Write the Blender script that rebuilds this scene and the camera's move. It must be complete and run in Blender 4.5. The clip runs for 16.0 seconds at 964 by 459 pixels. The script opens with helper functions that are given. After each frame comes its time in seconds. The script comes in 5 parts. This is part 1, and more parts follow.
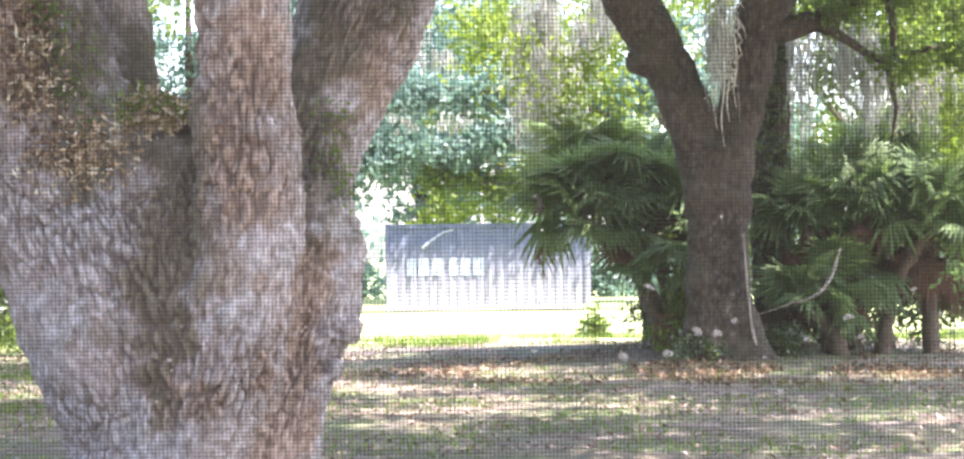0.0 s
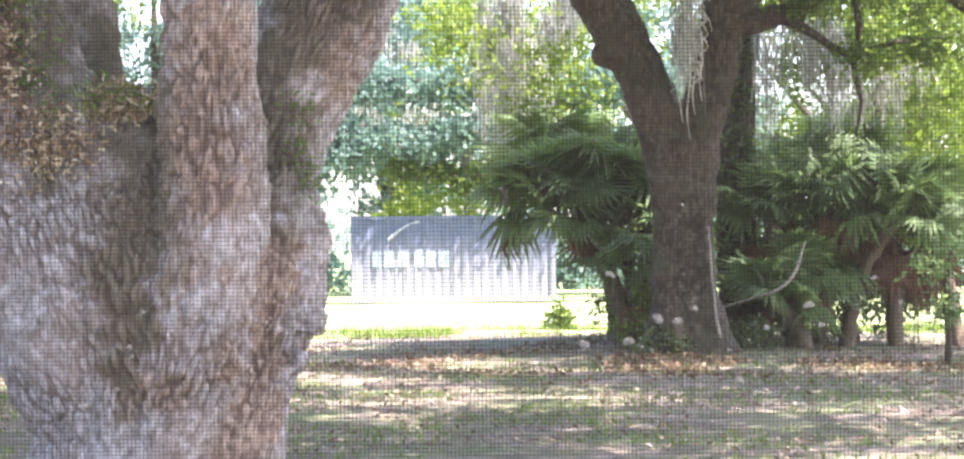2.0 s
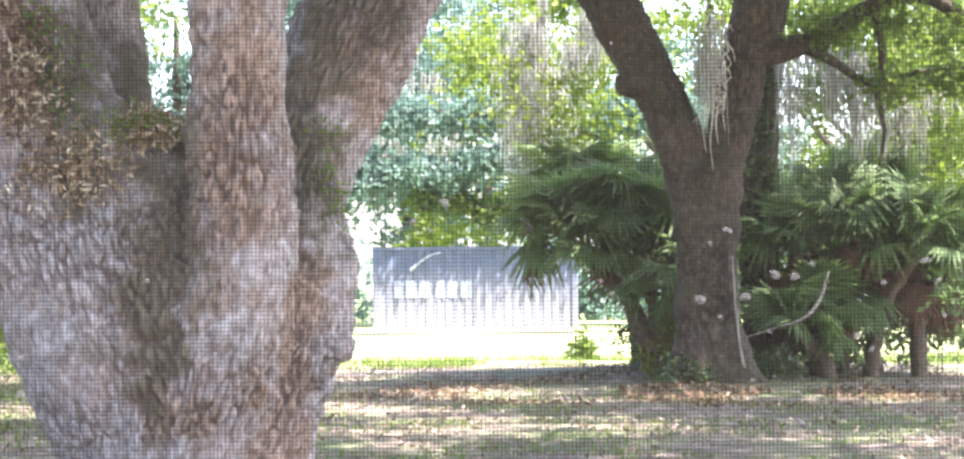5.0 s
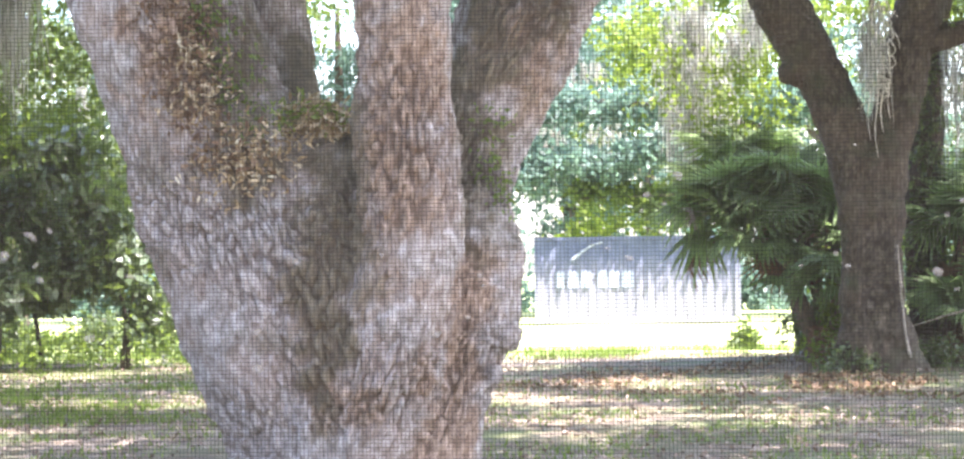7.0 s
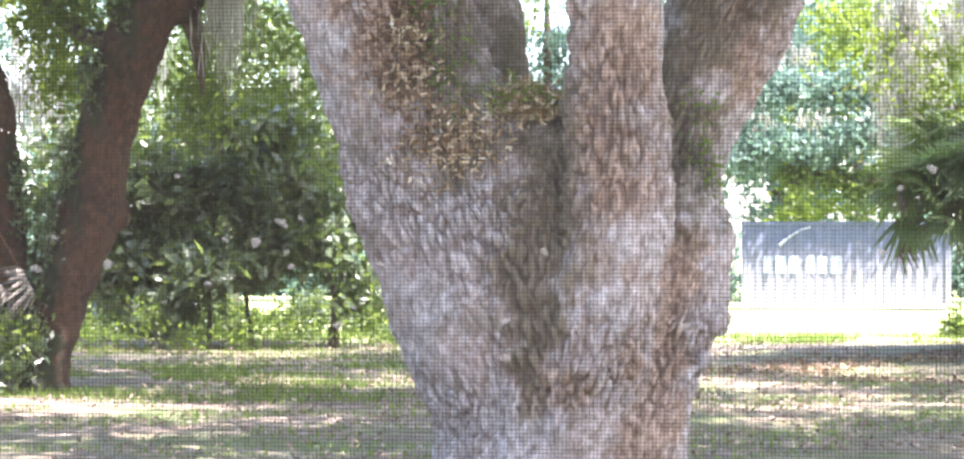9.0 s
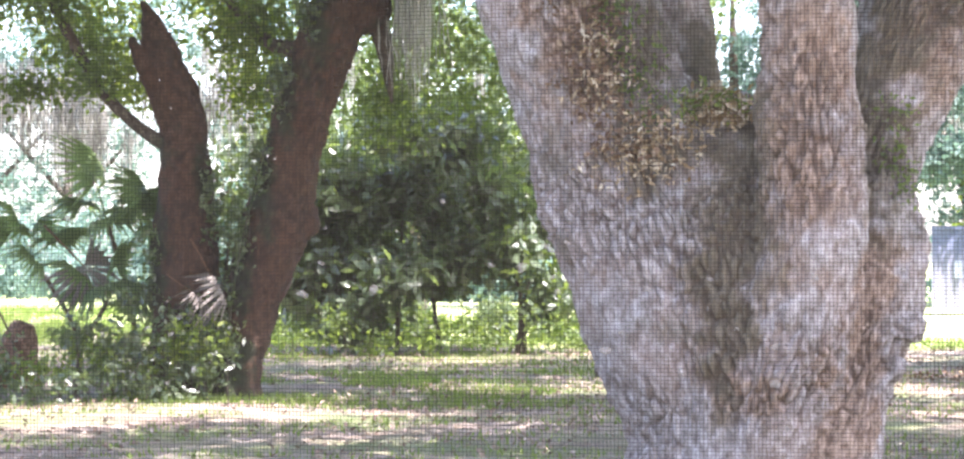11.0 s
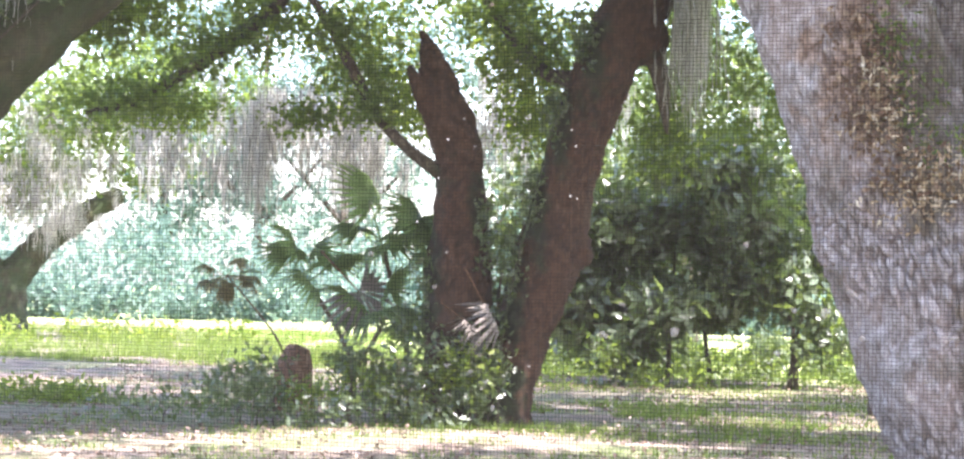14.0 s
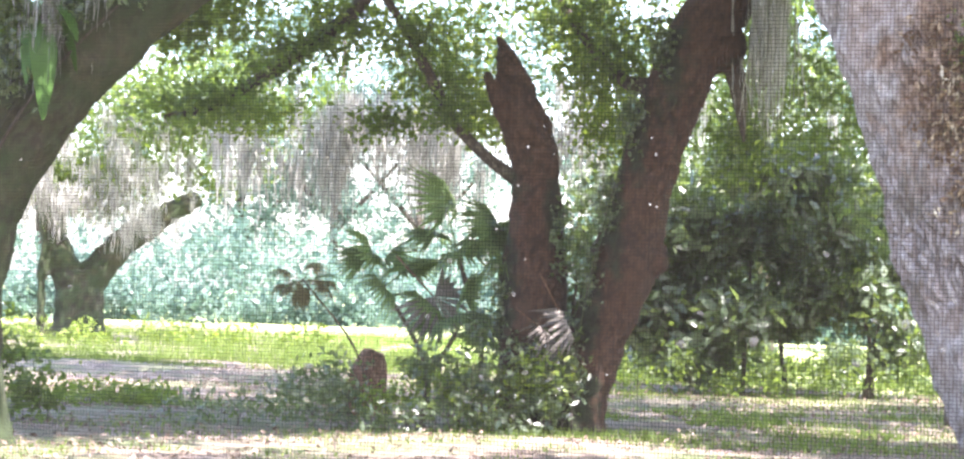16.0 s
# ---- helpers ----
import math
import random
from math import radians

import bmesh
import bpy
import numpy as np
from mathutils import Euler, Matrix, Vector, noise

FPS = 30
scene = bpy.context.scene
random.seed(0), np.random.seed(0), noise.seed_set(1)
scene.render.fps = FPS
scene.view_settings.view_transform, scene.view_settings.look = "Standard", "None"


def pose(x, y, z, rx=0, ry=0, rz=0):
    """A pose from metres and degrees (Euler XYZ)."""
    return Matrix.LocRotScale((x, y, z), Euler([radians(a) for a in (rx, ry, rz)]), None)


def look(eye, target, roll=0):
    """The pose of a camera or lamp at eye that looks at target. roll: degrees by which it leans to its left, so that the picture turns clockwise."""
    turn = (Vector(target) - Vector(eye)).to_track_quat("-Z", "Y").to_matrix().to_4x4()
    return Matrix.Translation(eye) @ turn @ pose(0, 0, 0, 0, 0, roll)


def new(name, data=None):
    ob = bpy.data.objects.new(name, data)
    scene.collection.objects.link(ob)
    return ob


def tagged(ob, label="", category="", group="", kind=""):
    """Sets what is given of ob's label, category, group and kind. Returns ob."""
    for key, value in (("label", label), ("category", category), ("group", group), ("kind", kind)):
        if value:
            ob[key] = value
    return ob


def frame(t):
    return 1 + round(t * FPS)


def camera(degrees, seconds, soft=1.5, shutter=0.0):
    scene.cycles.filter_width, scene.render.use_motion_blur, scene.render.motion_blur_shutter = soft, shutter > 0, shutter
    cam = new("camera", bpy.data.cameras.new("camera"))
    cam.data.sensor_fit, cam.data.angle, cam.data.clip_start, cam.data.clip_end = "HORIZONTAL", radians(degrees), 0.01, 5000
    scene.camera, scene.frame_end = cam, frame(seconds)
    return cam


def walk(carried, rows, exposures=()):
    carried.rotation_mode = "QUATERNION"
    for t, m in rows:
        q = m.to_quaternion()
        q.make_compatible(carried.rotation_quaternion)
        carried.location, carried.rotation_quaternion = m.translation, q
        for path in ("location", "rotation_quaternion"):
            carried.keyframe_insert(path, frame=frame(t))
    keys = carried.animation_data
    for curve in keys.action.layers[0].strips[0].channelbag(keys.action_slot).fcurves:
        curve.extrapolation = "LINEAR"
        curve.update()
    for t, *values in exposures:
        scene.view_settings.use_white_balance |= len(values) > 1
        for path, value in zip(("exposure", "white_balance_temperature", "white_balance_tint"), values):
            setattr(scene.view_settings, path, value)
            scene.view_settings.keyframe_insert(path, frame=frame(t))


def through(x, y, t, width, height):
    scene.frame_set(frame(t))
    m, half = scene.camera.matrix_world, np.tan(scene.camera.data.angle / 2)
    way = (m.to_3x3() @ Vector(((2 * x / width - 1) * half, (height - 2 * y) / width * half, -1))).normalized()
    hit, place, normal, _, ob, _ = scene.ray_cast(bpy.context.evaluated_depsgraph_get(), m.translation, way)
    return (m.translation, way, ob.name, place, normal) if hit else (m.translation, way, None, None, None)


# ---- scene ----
# ---- camera ----
EYE = 1.6                      # height of the eye over the yard
LENS = 22.0
PATH = (                       # seconds, sideways, rise, turn to the right, tilt up, roll
    (0.0, 0.0713, 0.0222, -0.029, 0.624, -0.698),
    (0.5, 0.0721, 0.0213, 0.192, 0.563, -0.515),
    (1.0, 0.0727, 0.0205, 0.398, 0.503, -0.534),
    (1.5, 0.0730, 0.0204, 0.583, 0.491, -0.493),
    (2.0, 0.0730, 0.0201, 0.763, 0.437, -0.529),
    (2.5, 0.0728, 0.0148, 1.115, 0.741, -0.437),
    (3.0, 0.0670, 0.0045, 1.750, 1.280, -0.222),
    (3.2, 0.0682, 0.0042, 1.844, 1.416, -0.103),
    (5.5, 0.0268, -0.0130, -0.435, 1.089, -0.679),
    (6.0, 0.0254, -0.0133, -1.249, 1.041, -0.753),
    (6.5, 0.0193, -0.0175, -2.263, 1.054, -0.651),
    (7.0, 0.0045, -0.0169, -3.415, 0.990, -0.706),
    (7.5, -0.0033, -0.0176, -4.831, 0.866, -0.561),
    (8.0, -0.0076, -0.0148, -6.162, 0.718, -0.238),
    (8.5, -0.0089, -0.0143, -7.231, 0.647, -0.040),
    (11.0, -0.0469, -0.0055, -12.451, 0.742, -0.144),
    (11.5, -0.0524, -0.0044, -13.915, 0.848, -0.124),
    (12.0, -0.0537, -0.0032, -15.289, 0.963, 0.078),
    (12.5, -0.0558, -0.0017, -16.419, 1.121, 0.188),
    (13.0, -0.0572, -0.0014, -17.284, 1.229, 0.470),
    (13.5, -0.0610, -0.0006, -18.019, 1.348, 0.781),
    (14.0, -0.0599, -0.0011, -18.736, 1.400, 1.035),
    (14.5, -0.0601, -0.0011, -19.340, 1.393, 1.154),
    (15.0, -0.0597, -0.0007, -19.777, 1.460, 1.242),
    (15.5, -0.0599, -0.0003, -20.129, 1.509, 1.367),
    (16.0, -0.0616, -0.0006, -20.482, 1.503, 1.550),
)


def eye_pose(x, z, turn, tilt, roll):
    return pose(x, 0, EYE + z, 0, 0, -turn) @ pose(0, 0, 0, 90 + tilt) @ pose(0, 0, 0, 0, 0, roll)


cam = camera(LENS, 16.0, soft=2.5)
walk(cam, [(t, eye_pose(*row)) for t, *row in PATH], exposures=(
    (0.0, 2.79, 6380.0, 22.0), (2.2, 2.77, 6380.0, 23.0), (2.6, 2.84, 6330.0, 24.0), (3.0, 3.08, 6280.0, 26.0), (5.4, 2.83, 6380.0, 21.0), (7.0, 2.94, 6380.0, 21.0),
    (8.7, 2.98, 6380.0, 21.0), (11.0, 2.91, 6300.0, 25.0), (12.0, 2.85, 6310.0, 25.0), (14.0, 2.92, 6290.0, 24.0), (16.0, 2.99, 6290.0, 23.0)))

# ---- world and sun ----
SUN_FROM, SUN_UP = 122.0, 60.0     # degrees clockwise from +y, and above the horizon
world = bpy.data.worlds.new("sky")
world.use_nodes = True
scene.world = world
sky = world.node_tree.nodes.new("ShaderNodeTexSky")
sky.sky_type, sky.sun_disc = "NISHITA", False
sky.sun_elevation, sky.sun_rotation = radians(SUN_UP), radians(SUN_FROM)
sky.dust_density, sky.air_density = 2.0, 1.0
back = world.node_tree.nodes["Background"]
back.inputs["Strength"].default_value = 0.15
world.node_tree.links.new(sky.outputs[0], back.inputs["Color"])
sun = new("sun", bpy.data.lights.new("sun", "SUN"))
sun.data.energy, sun.data.angle, sun.data.color = 5.0, radians(0.6), (1.0, 0.97, 0.91)
a, e = radians(SUN_FROM), radians(SUN_UP)
sun.matrix_world = look((math.sin(a) * math.cos(e) * 60, math.cos(a) * math.cos(e) * 60, math.sin(e) * 60), (0, 0, 0))


# ---- materials ----
def graph(name):
    mat = bpy.data.materials.new(name)
    mat.use_nodes = True
    nt = mat.node_tree
    return mat, nt.nodes, nt.links, nt.nodes["Principled BSDF"]


def ramp(nodes, links, source, stops):
    node = nodes.new("ShaderNodeValToRGB")
    while len(node.color_ramp.elements) < len(stops):
        node.color_ramp.elements.new(0.5)
    for el, (at, col) in zip(node.color_ramp.elements, stops):
        el.position, el.color = at, (*col, 1)
    links.new(source, node.inputs[0])
    return node.outputs[0]


def noise_tex(nodes, links, vec, scale, detail=6, rough=0.6):
    node = nodes.new("ShaderNodeTexNoise")
    node.inputs["Scale"].default_value, node.inputs["Detail"].default_value = scale, detail
    node.inputs["Roughness"].default_value = rough
    links.new(vec, node.inputs["Vector"])
    return node.outputs[0]


def stretched(nodes, links, sx, sy, sz):
    tc, mp = nodes.new("ShaderNodeTexCoord"), nodes.new("ShaderNodeMapping")
    mp.inputs["Scale"].default_value = (sx, sy, sz)
    links.new(tc.outputs["Object"], mp.inputs["Vector"])
    return mp.outputs[0]


def mixed(nodes, links, fac, c1, c2, kind="MIX"):
    node = nodes.new("ShaderNodeMix")
    node.data_type, node.blend_type = "RGBA", kind
    for socket, val in ((node.inputs[0], fac), (node.inputs[6], c1), (node.inputs[7], c2)):
        if isinstance(val, (int, float)):
            socket.default_value = val
        elif isinstance(val, tuple):
            socket.default_value = (*val, 1)
        else:
            links.new(val, socket)
    return node.outputs[2]


def bumped(nodes, links, bsdf, height, strength, distance):
    b = nodes.new("ShaderNodeBump")
    b.inputs["Strength"].default_value, b.inputs["Distance"].default_value = strength, distance
    links.new(height, b.inputs["Height"])
    links.new(b.outputs[0], bsdf.inputs["Normal"])


def bark_material(name, dark, mid, light, moss, moss_amount, fine=1.0, deep=0.75):
    mat, nodes, links, bsdf = graph(name)
    vec = stretched(nodes, links, 1, 1, 0.55)
    plain = stretched(nodes, links, 1, 1, 1)
    grain = noise_tex(nodes, links, vec, 26 * fine, 8, 0.7)
    col = ramp(nodes, links, grain, ((0.34, dark), (0.5, mid), (0.68, light)))
    patch = noise_tex(nodes, links, plain, 1.7, 5, 0.6)
    warm = tuple(c * k for c, k in zip(mid, (1.25, 0.9, 0.72)))
    col = mixed(nodes, links, ramp(nodes, links, patch, ((0.45, (0, 0, 0)), (0.6, (0.7, 0.7, 0.7)))), col, mixed(nodes, links, 0.38, col, warm))
    lichen = noise_tex(nodes, links, plain, 11, 6, 0.7)
    col = mixed(nodes, links, ramp(nodes, links, lichen, ((0.55, (0, 0, 0)), (0.68, (0.6, 0.6, 0.6)))), col, light)
    mossy = noise_tex(nodes, links, plain, 1.5, 7, 0.65)
    col = mixed(nodes, links, ramp(nodes, links, mossy, ((0.62 - moss_amount * 0.3, (0, 0, 0)), (0.72 - moss_amount * 0.2, (0.85, 0.85, 0.85)))), col, moss)
    area = {}
    for key in ("plate", "moss", "rust"):
        area[key] = nodes.new("ShaderNodeAttribute")
        area[key].attribute_name = key
    plate = area["plate"]
    rusty = ramp(nodes, links, grain, ((0.35, tuple(c * k for c, k in zip(mid, (0.44, 0.29, 0.19)))), (0.65, tuple(c * k for c, k in zip(light, (0.82, 0.61, 0.46))))))
    col = mixed(nodes, links, area["rust"].outputs["Fac"], col, rusty)
    soft_moss = ramp(nodes, links, noise_tex(nodes, links, plain, 14, 6, 0.7), ((0.35, tuple(c * 0.6 for c in moss)), (0.7, tuple(c * 1.7 for c in moss))))
    col = mixed(nodes, links, area["moss"].outputs["Fac"], col, soft_moss)
    col = mixed(nodes, links, ramp(nodes, links, plate.outputs["Fac"], ((0.08, (deep, deep, deep)), (0.62, (0, 0, 0)))), col, tuple(c * k for c, k in zip(dark, (0.75, 0.6, 0.5))))
    links.new(col, bsdf.inputs["Base Color"])
    bsdf.inputs["Roughness"].default_value = 0.9
    bumped(nodes, links, bsdf, noise_tex(nodes, links, vec, 55 * fine, 8, 0.75), 0.8, 0.02)
    return mat


def leaf_material(name, c1, c2, c3, glow=0.45, rough=0.45, gloss=0.4, through=(0.30, 0.42, 0.03)):
    mat, nodes, links, bsdf = graph(name)
    geo = nodes.new("ShaderNodeNewGeometry")
    col = ramp(nodes, links, geo.outputs["Random Per Island"], ((0.0, c1), (0.55, c2), (1.0, c3)))
    patch = noise_tex(nodes, links, stretched(nodes, links, 1, 1, 1), 0.9, 3)
    col = mixed(nodes, links, ramp(nodes, links, patch, ((0.35, (0.25, 0.25, 0.25)), (0.65, (0, 0, 0)))), col, c1)
    links.new(col, bsdf.inputs["Base Color"])
    bsdf.inputs["Roughness"].default_value = rough
    bsdf.inputs["Specular IOR Level"].default_value = gloss
    tr, add = nodes.new("ShaderNodeBsdfTranslucent"), nodes.new("ShaderNodeMixShader")
    links.new(mixed(nodes, links, 0.5, col, through), tr.inputs["Color"])
    add.inputs[0].default_value = glow
    links.new(bsdf.outputs[0], add.inputs[1])
    links.new(tr.outputs[0], add.inputs[2])
    links.new(add.outputs[0], nodes["Material Output"].inputs["Surface"])
    return mat


def plain_material(name, c1, c2, scale=8.0, rough=0.8, bump=0.3, metal=0.0):
    mat, nodes, links, bsdf = graph(name)
    n = noise_tex(nodes, links, stretched(nodes, links, 1, 1, 1), scale, 7, 0.65)
    links.new(ramp(nodes, links, n, ((0.3, c1), (0.7, c2))), bsdf.inputs["Base Color"])
    bsdf.inputs["Roughness"].default_value, bsdf.inputs["Metallic"].default_value = rough, metal
    bumped(nodes, links, bsdf, n, bump, 0.01)
    return mat


BARK_GREY = bark_material("grey oak bark", (0.10, 0.075, 0.06), (0.243, 0.214, 0.197), (0.47, 0.44, 0.42), (0.095, 0.078, 0.048), 0.14, 0.8, 0.58)
BARK_BROWN = bark_material("brown oak bark", (0.021, 0.015, 0.010), (0.060, 0.046, 0.033), (0.135, 0.112, 0.086), (0.045, 0.05, 0.026), 0.3, 0.6)
BARK_RED = bark_material("red-brown oak bark", (0.015, 0.0065, 0.0035), (0.050, 0.0225, 0.011), (0.086, 0.045, 0.025), (0.013, 0.022, 0.008), 0.15, 0.7)
BARK_MOSSY = bark_material("mossy oak bark", (0.022, 0.018, 0.010), (0.052, 0.042, 0.022), (0.095, 0.086, 0.048), (0.020, 0.040, 0.009), 0.95, 0.5)
BARK_ROT = bark_material("rotted rust-brown palm wood", (0.05, 0.025, 0.015), (0.19, 0.10, 0.06), (0.32, 0.20, 0.135), (0.05, 0.06, 0.02), 0.1, 0.7)
LEAF_OAK = leaf_material("oak leaves", (0.045, 0.07, 0.026), (0.082, 0.13, 0.044), (0.155, 0.205, 0.07), 0.6)
# brighter copy of the oak leaves, with sunlight put into the colour
LEAF_LIME = leaf_material("lime leaves with sunlight in the colour", (0.08, 0.13, 0.025), (0.15, 0.21, 0.04), (0.25, 0.29, 0.07), 0.55)
# distance haze is mixed into this pale blue-green
LEAF_TEAL = leaf_material("blue-green far leaves with haze mixed in", (0.075, 0.13, 0.11), (0.13, 0.20, 0.17), (0.22, 0.30, 0.25), 0.5, through=(0.20, 0.36, 0.25))
LEAF_DARK = leaf_material("dark glossy shrub leaves", (0.046, 0.070, 0.036), (0.084, 0.118, 0.066), (0.135, 0.17, 0.105), 0.4, 0.34, 0.75)
LEAF_PALM = leaf_material("palmetto blades", (0.095, 0.145, 0.062), (0.158, 0.225, 0.10), (0.23, 0.30, 0.135), 0.55, 0.5, 0.35, (0.26, 0.40, 0.08))
LEAF_DRY = leaf_material("dry leaves", (0.07, 0.04, 0.025), (0.17, 0.105, 0.065), (0.42, 0.33, 0.23), 0.2, 0.8, 0.2, (0.4, 0.25, 0.12))
LEAF_LITTER = leaf_material("fallen leaf litter", (0.09, 0.055, 0.04), (0.22, 0.155, 0.12), (0.42, 0.34, 0.29), 0.15, 0.7, 0.3, (0.4, 0.3, 0.2))
LEAF_STRAW = leaf_material("bleached straw leaves", (0.16, 0.10, 0.05), (0.38, 0.28, 0.16), (0.68, 0.60, 0.44), 0.25, 0.8, 0.2, (0.5, 0.4, 0.2))
GRASS = leaf_material("grass blades", (0.05, 0.085, 0.015), (0.10, 0.16, 0.03), (0.22, 0.27, 0.07), 0.4, 0.6, 0.3)
MOSS = leaf_material("grey hanging moss", (0.15, 0.15, 0.125), (0.35, 0.345, 0.31), (0.57, 0.57, 0.53), 0.45, 0.9, 0.1, (0.56, 0.56, 0.5))
PALM_STEM = plain_material("fibrous palm stem", (0.05, 0.035, 0.022), (0.15, 0.11, 0.07), 14, 0.9, 0.6)
VINE = plain_material("pale dry vine", (0.18, 0.145, 0.115), (0.40, 0.35, 0.30), 20, 0.7, 0.2)


# ---- mesh helpers ----
RNG = np.random.default_rng(7)


def quick_mesh(name, verts, faces, mat, smooth=False):
    """One mesh from arrays: verts n x 3, faces m x k with equal corners."""
    verts, faces = np.asarray(verts, np.float32), np.asarray(faces, np.int32)
    me = bpy.data.meshes.new(name)
    m, k = faces.shape
    me.vertices.add(len(verts))
    me.vertices.foreach_set("co", verts.ravel())
    me.loops.add(m * k)
    me.loops.foreach_set("vertex_index", faces.ravel())
    me.polygons.add(m)
    me.polygons.foreach_set("loop_start", np.arange(0, m * k, k, dtype=np.int32))
    if smooth:
        me.polygons.foreach_set("use_smooth", np.ones(m, bool))
    me.update(calc_edges=True)
    me.materials.append(mat)
    return me


def part(name, me, parent=None, label="", kind=""):
    ob = new(name, me)
    if parent:
        ob.parent = parent
    return tagged(ob, label=label, kind=kind)


def thing(name, m, label, category, group="", kind=""):
    ob = new(name)
    ob.matrix_world = m
    ob.empty_display_size = 0.2
    return tagged(ob, label, category, group, kind)


def spline(points, step):
    """Catmull-Rom through (x, y, z, r) rows."""
    p = np.array(points, float)
    p = np.vstack([2 * p[0] - p[1], p, 2 * p[-1] - p[-2]])
    p[:, 3] = np.maximum(p[:, 3], 0.004)
    out = []
    for i in range(1, len(p) - 2):
        n = max(2, int(np.linalg.norm(p[i + 1, :3] - p[i, :3]) / step))
        for t in np.linspace(0, 1, n, endpoint=False):
            a, b, c, d = p[i - 1], p[i], p[i + 1], p[i + 2]
            out.append(0.5 * (2 * b + (c - a) * t + (2 * a - 5 * b + 4 * c - d) * t * t + (3 * b - a - 3 * c + d) * t ** 3))
    out.append(p[-2])
    out = np.array(out)
    out[:, 3] = np.maximum(out[:, 3], 0.003)
    return out


def tube_arrays(points, step=0.25, sides=8, wobble=0.0, rng=RNG):
    s = spline(points, step)
    tang = np.gradient(s[:, :3], axis=0)
    tang /= np.linalg.norm(tang, axis=1)[:, None] + 1e-9
    ref = np.array([0.0, 1.0, 0.0]) if abs(tang[0, 1]) < 0.8 else np.array([1.0, 0.0, 0.0])
    u = np.cross(tang, ref)
    u /= np.linalg.norm(u, axis=1)[:, None] + 1e-9
    v = np.cross(tang, u)
    ang = np.linspace(0, 2 * np.pi, sides, endpoint=False)
    rad = s[:, 3][:, None] * (1 + wobble * rng.standard_normal((len(s), sides)))
    ring = s[:, None, :3] + rad[..., None] * (np.cos(ang)[None, :, None] * u[:, None] + np.sin(ang)[None, :, None] * v[:, None])
    verts = np.vstack([ring.reshape(-1, 3), s[:1, :3], s[-1:, :3]])
    n = len(s)
    faces = []
    for i in range(n - 1):
        for j in range(sides):
            k = (j + 1) % sides
            faces += [(i * sides + j, i * sides + k, (i + 1) * sides + k), (i * sides + j, (i + 1) * sides + k, (i + 1) * sides + j)]
    for j in range(sides):
        k = (j + 1) % sides
        faces += [(n * sides, k, j), (n * sides + 1, (n - 1) * sides + j, (n - 1) * sides + k)]
    return verts, np.array(faces)


def joined(arrays):
    vs, fs, base = [], [], 0
    for v, f in arrays:
        vs.append(v)
        fs.append(np.asarray(f) + base)
        base += len(v)
    return np.vstack(vs), np.vstack(fs)


def limb_mesh(name, lines, mat, step=0.25, sides=8, wobble=0.06):
    me = quick_mesh(name, *joined([tube_arrays(l, step, sides, wobble) for l in lines]), mat, True)
    me.attributes.new("plate", "FLOAT", "POINT").data.foreach_set("value", RNG.uniform(0.2, 1.0, len(me.vertices)).astype(np.float32))
    return me


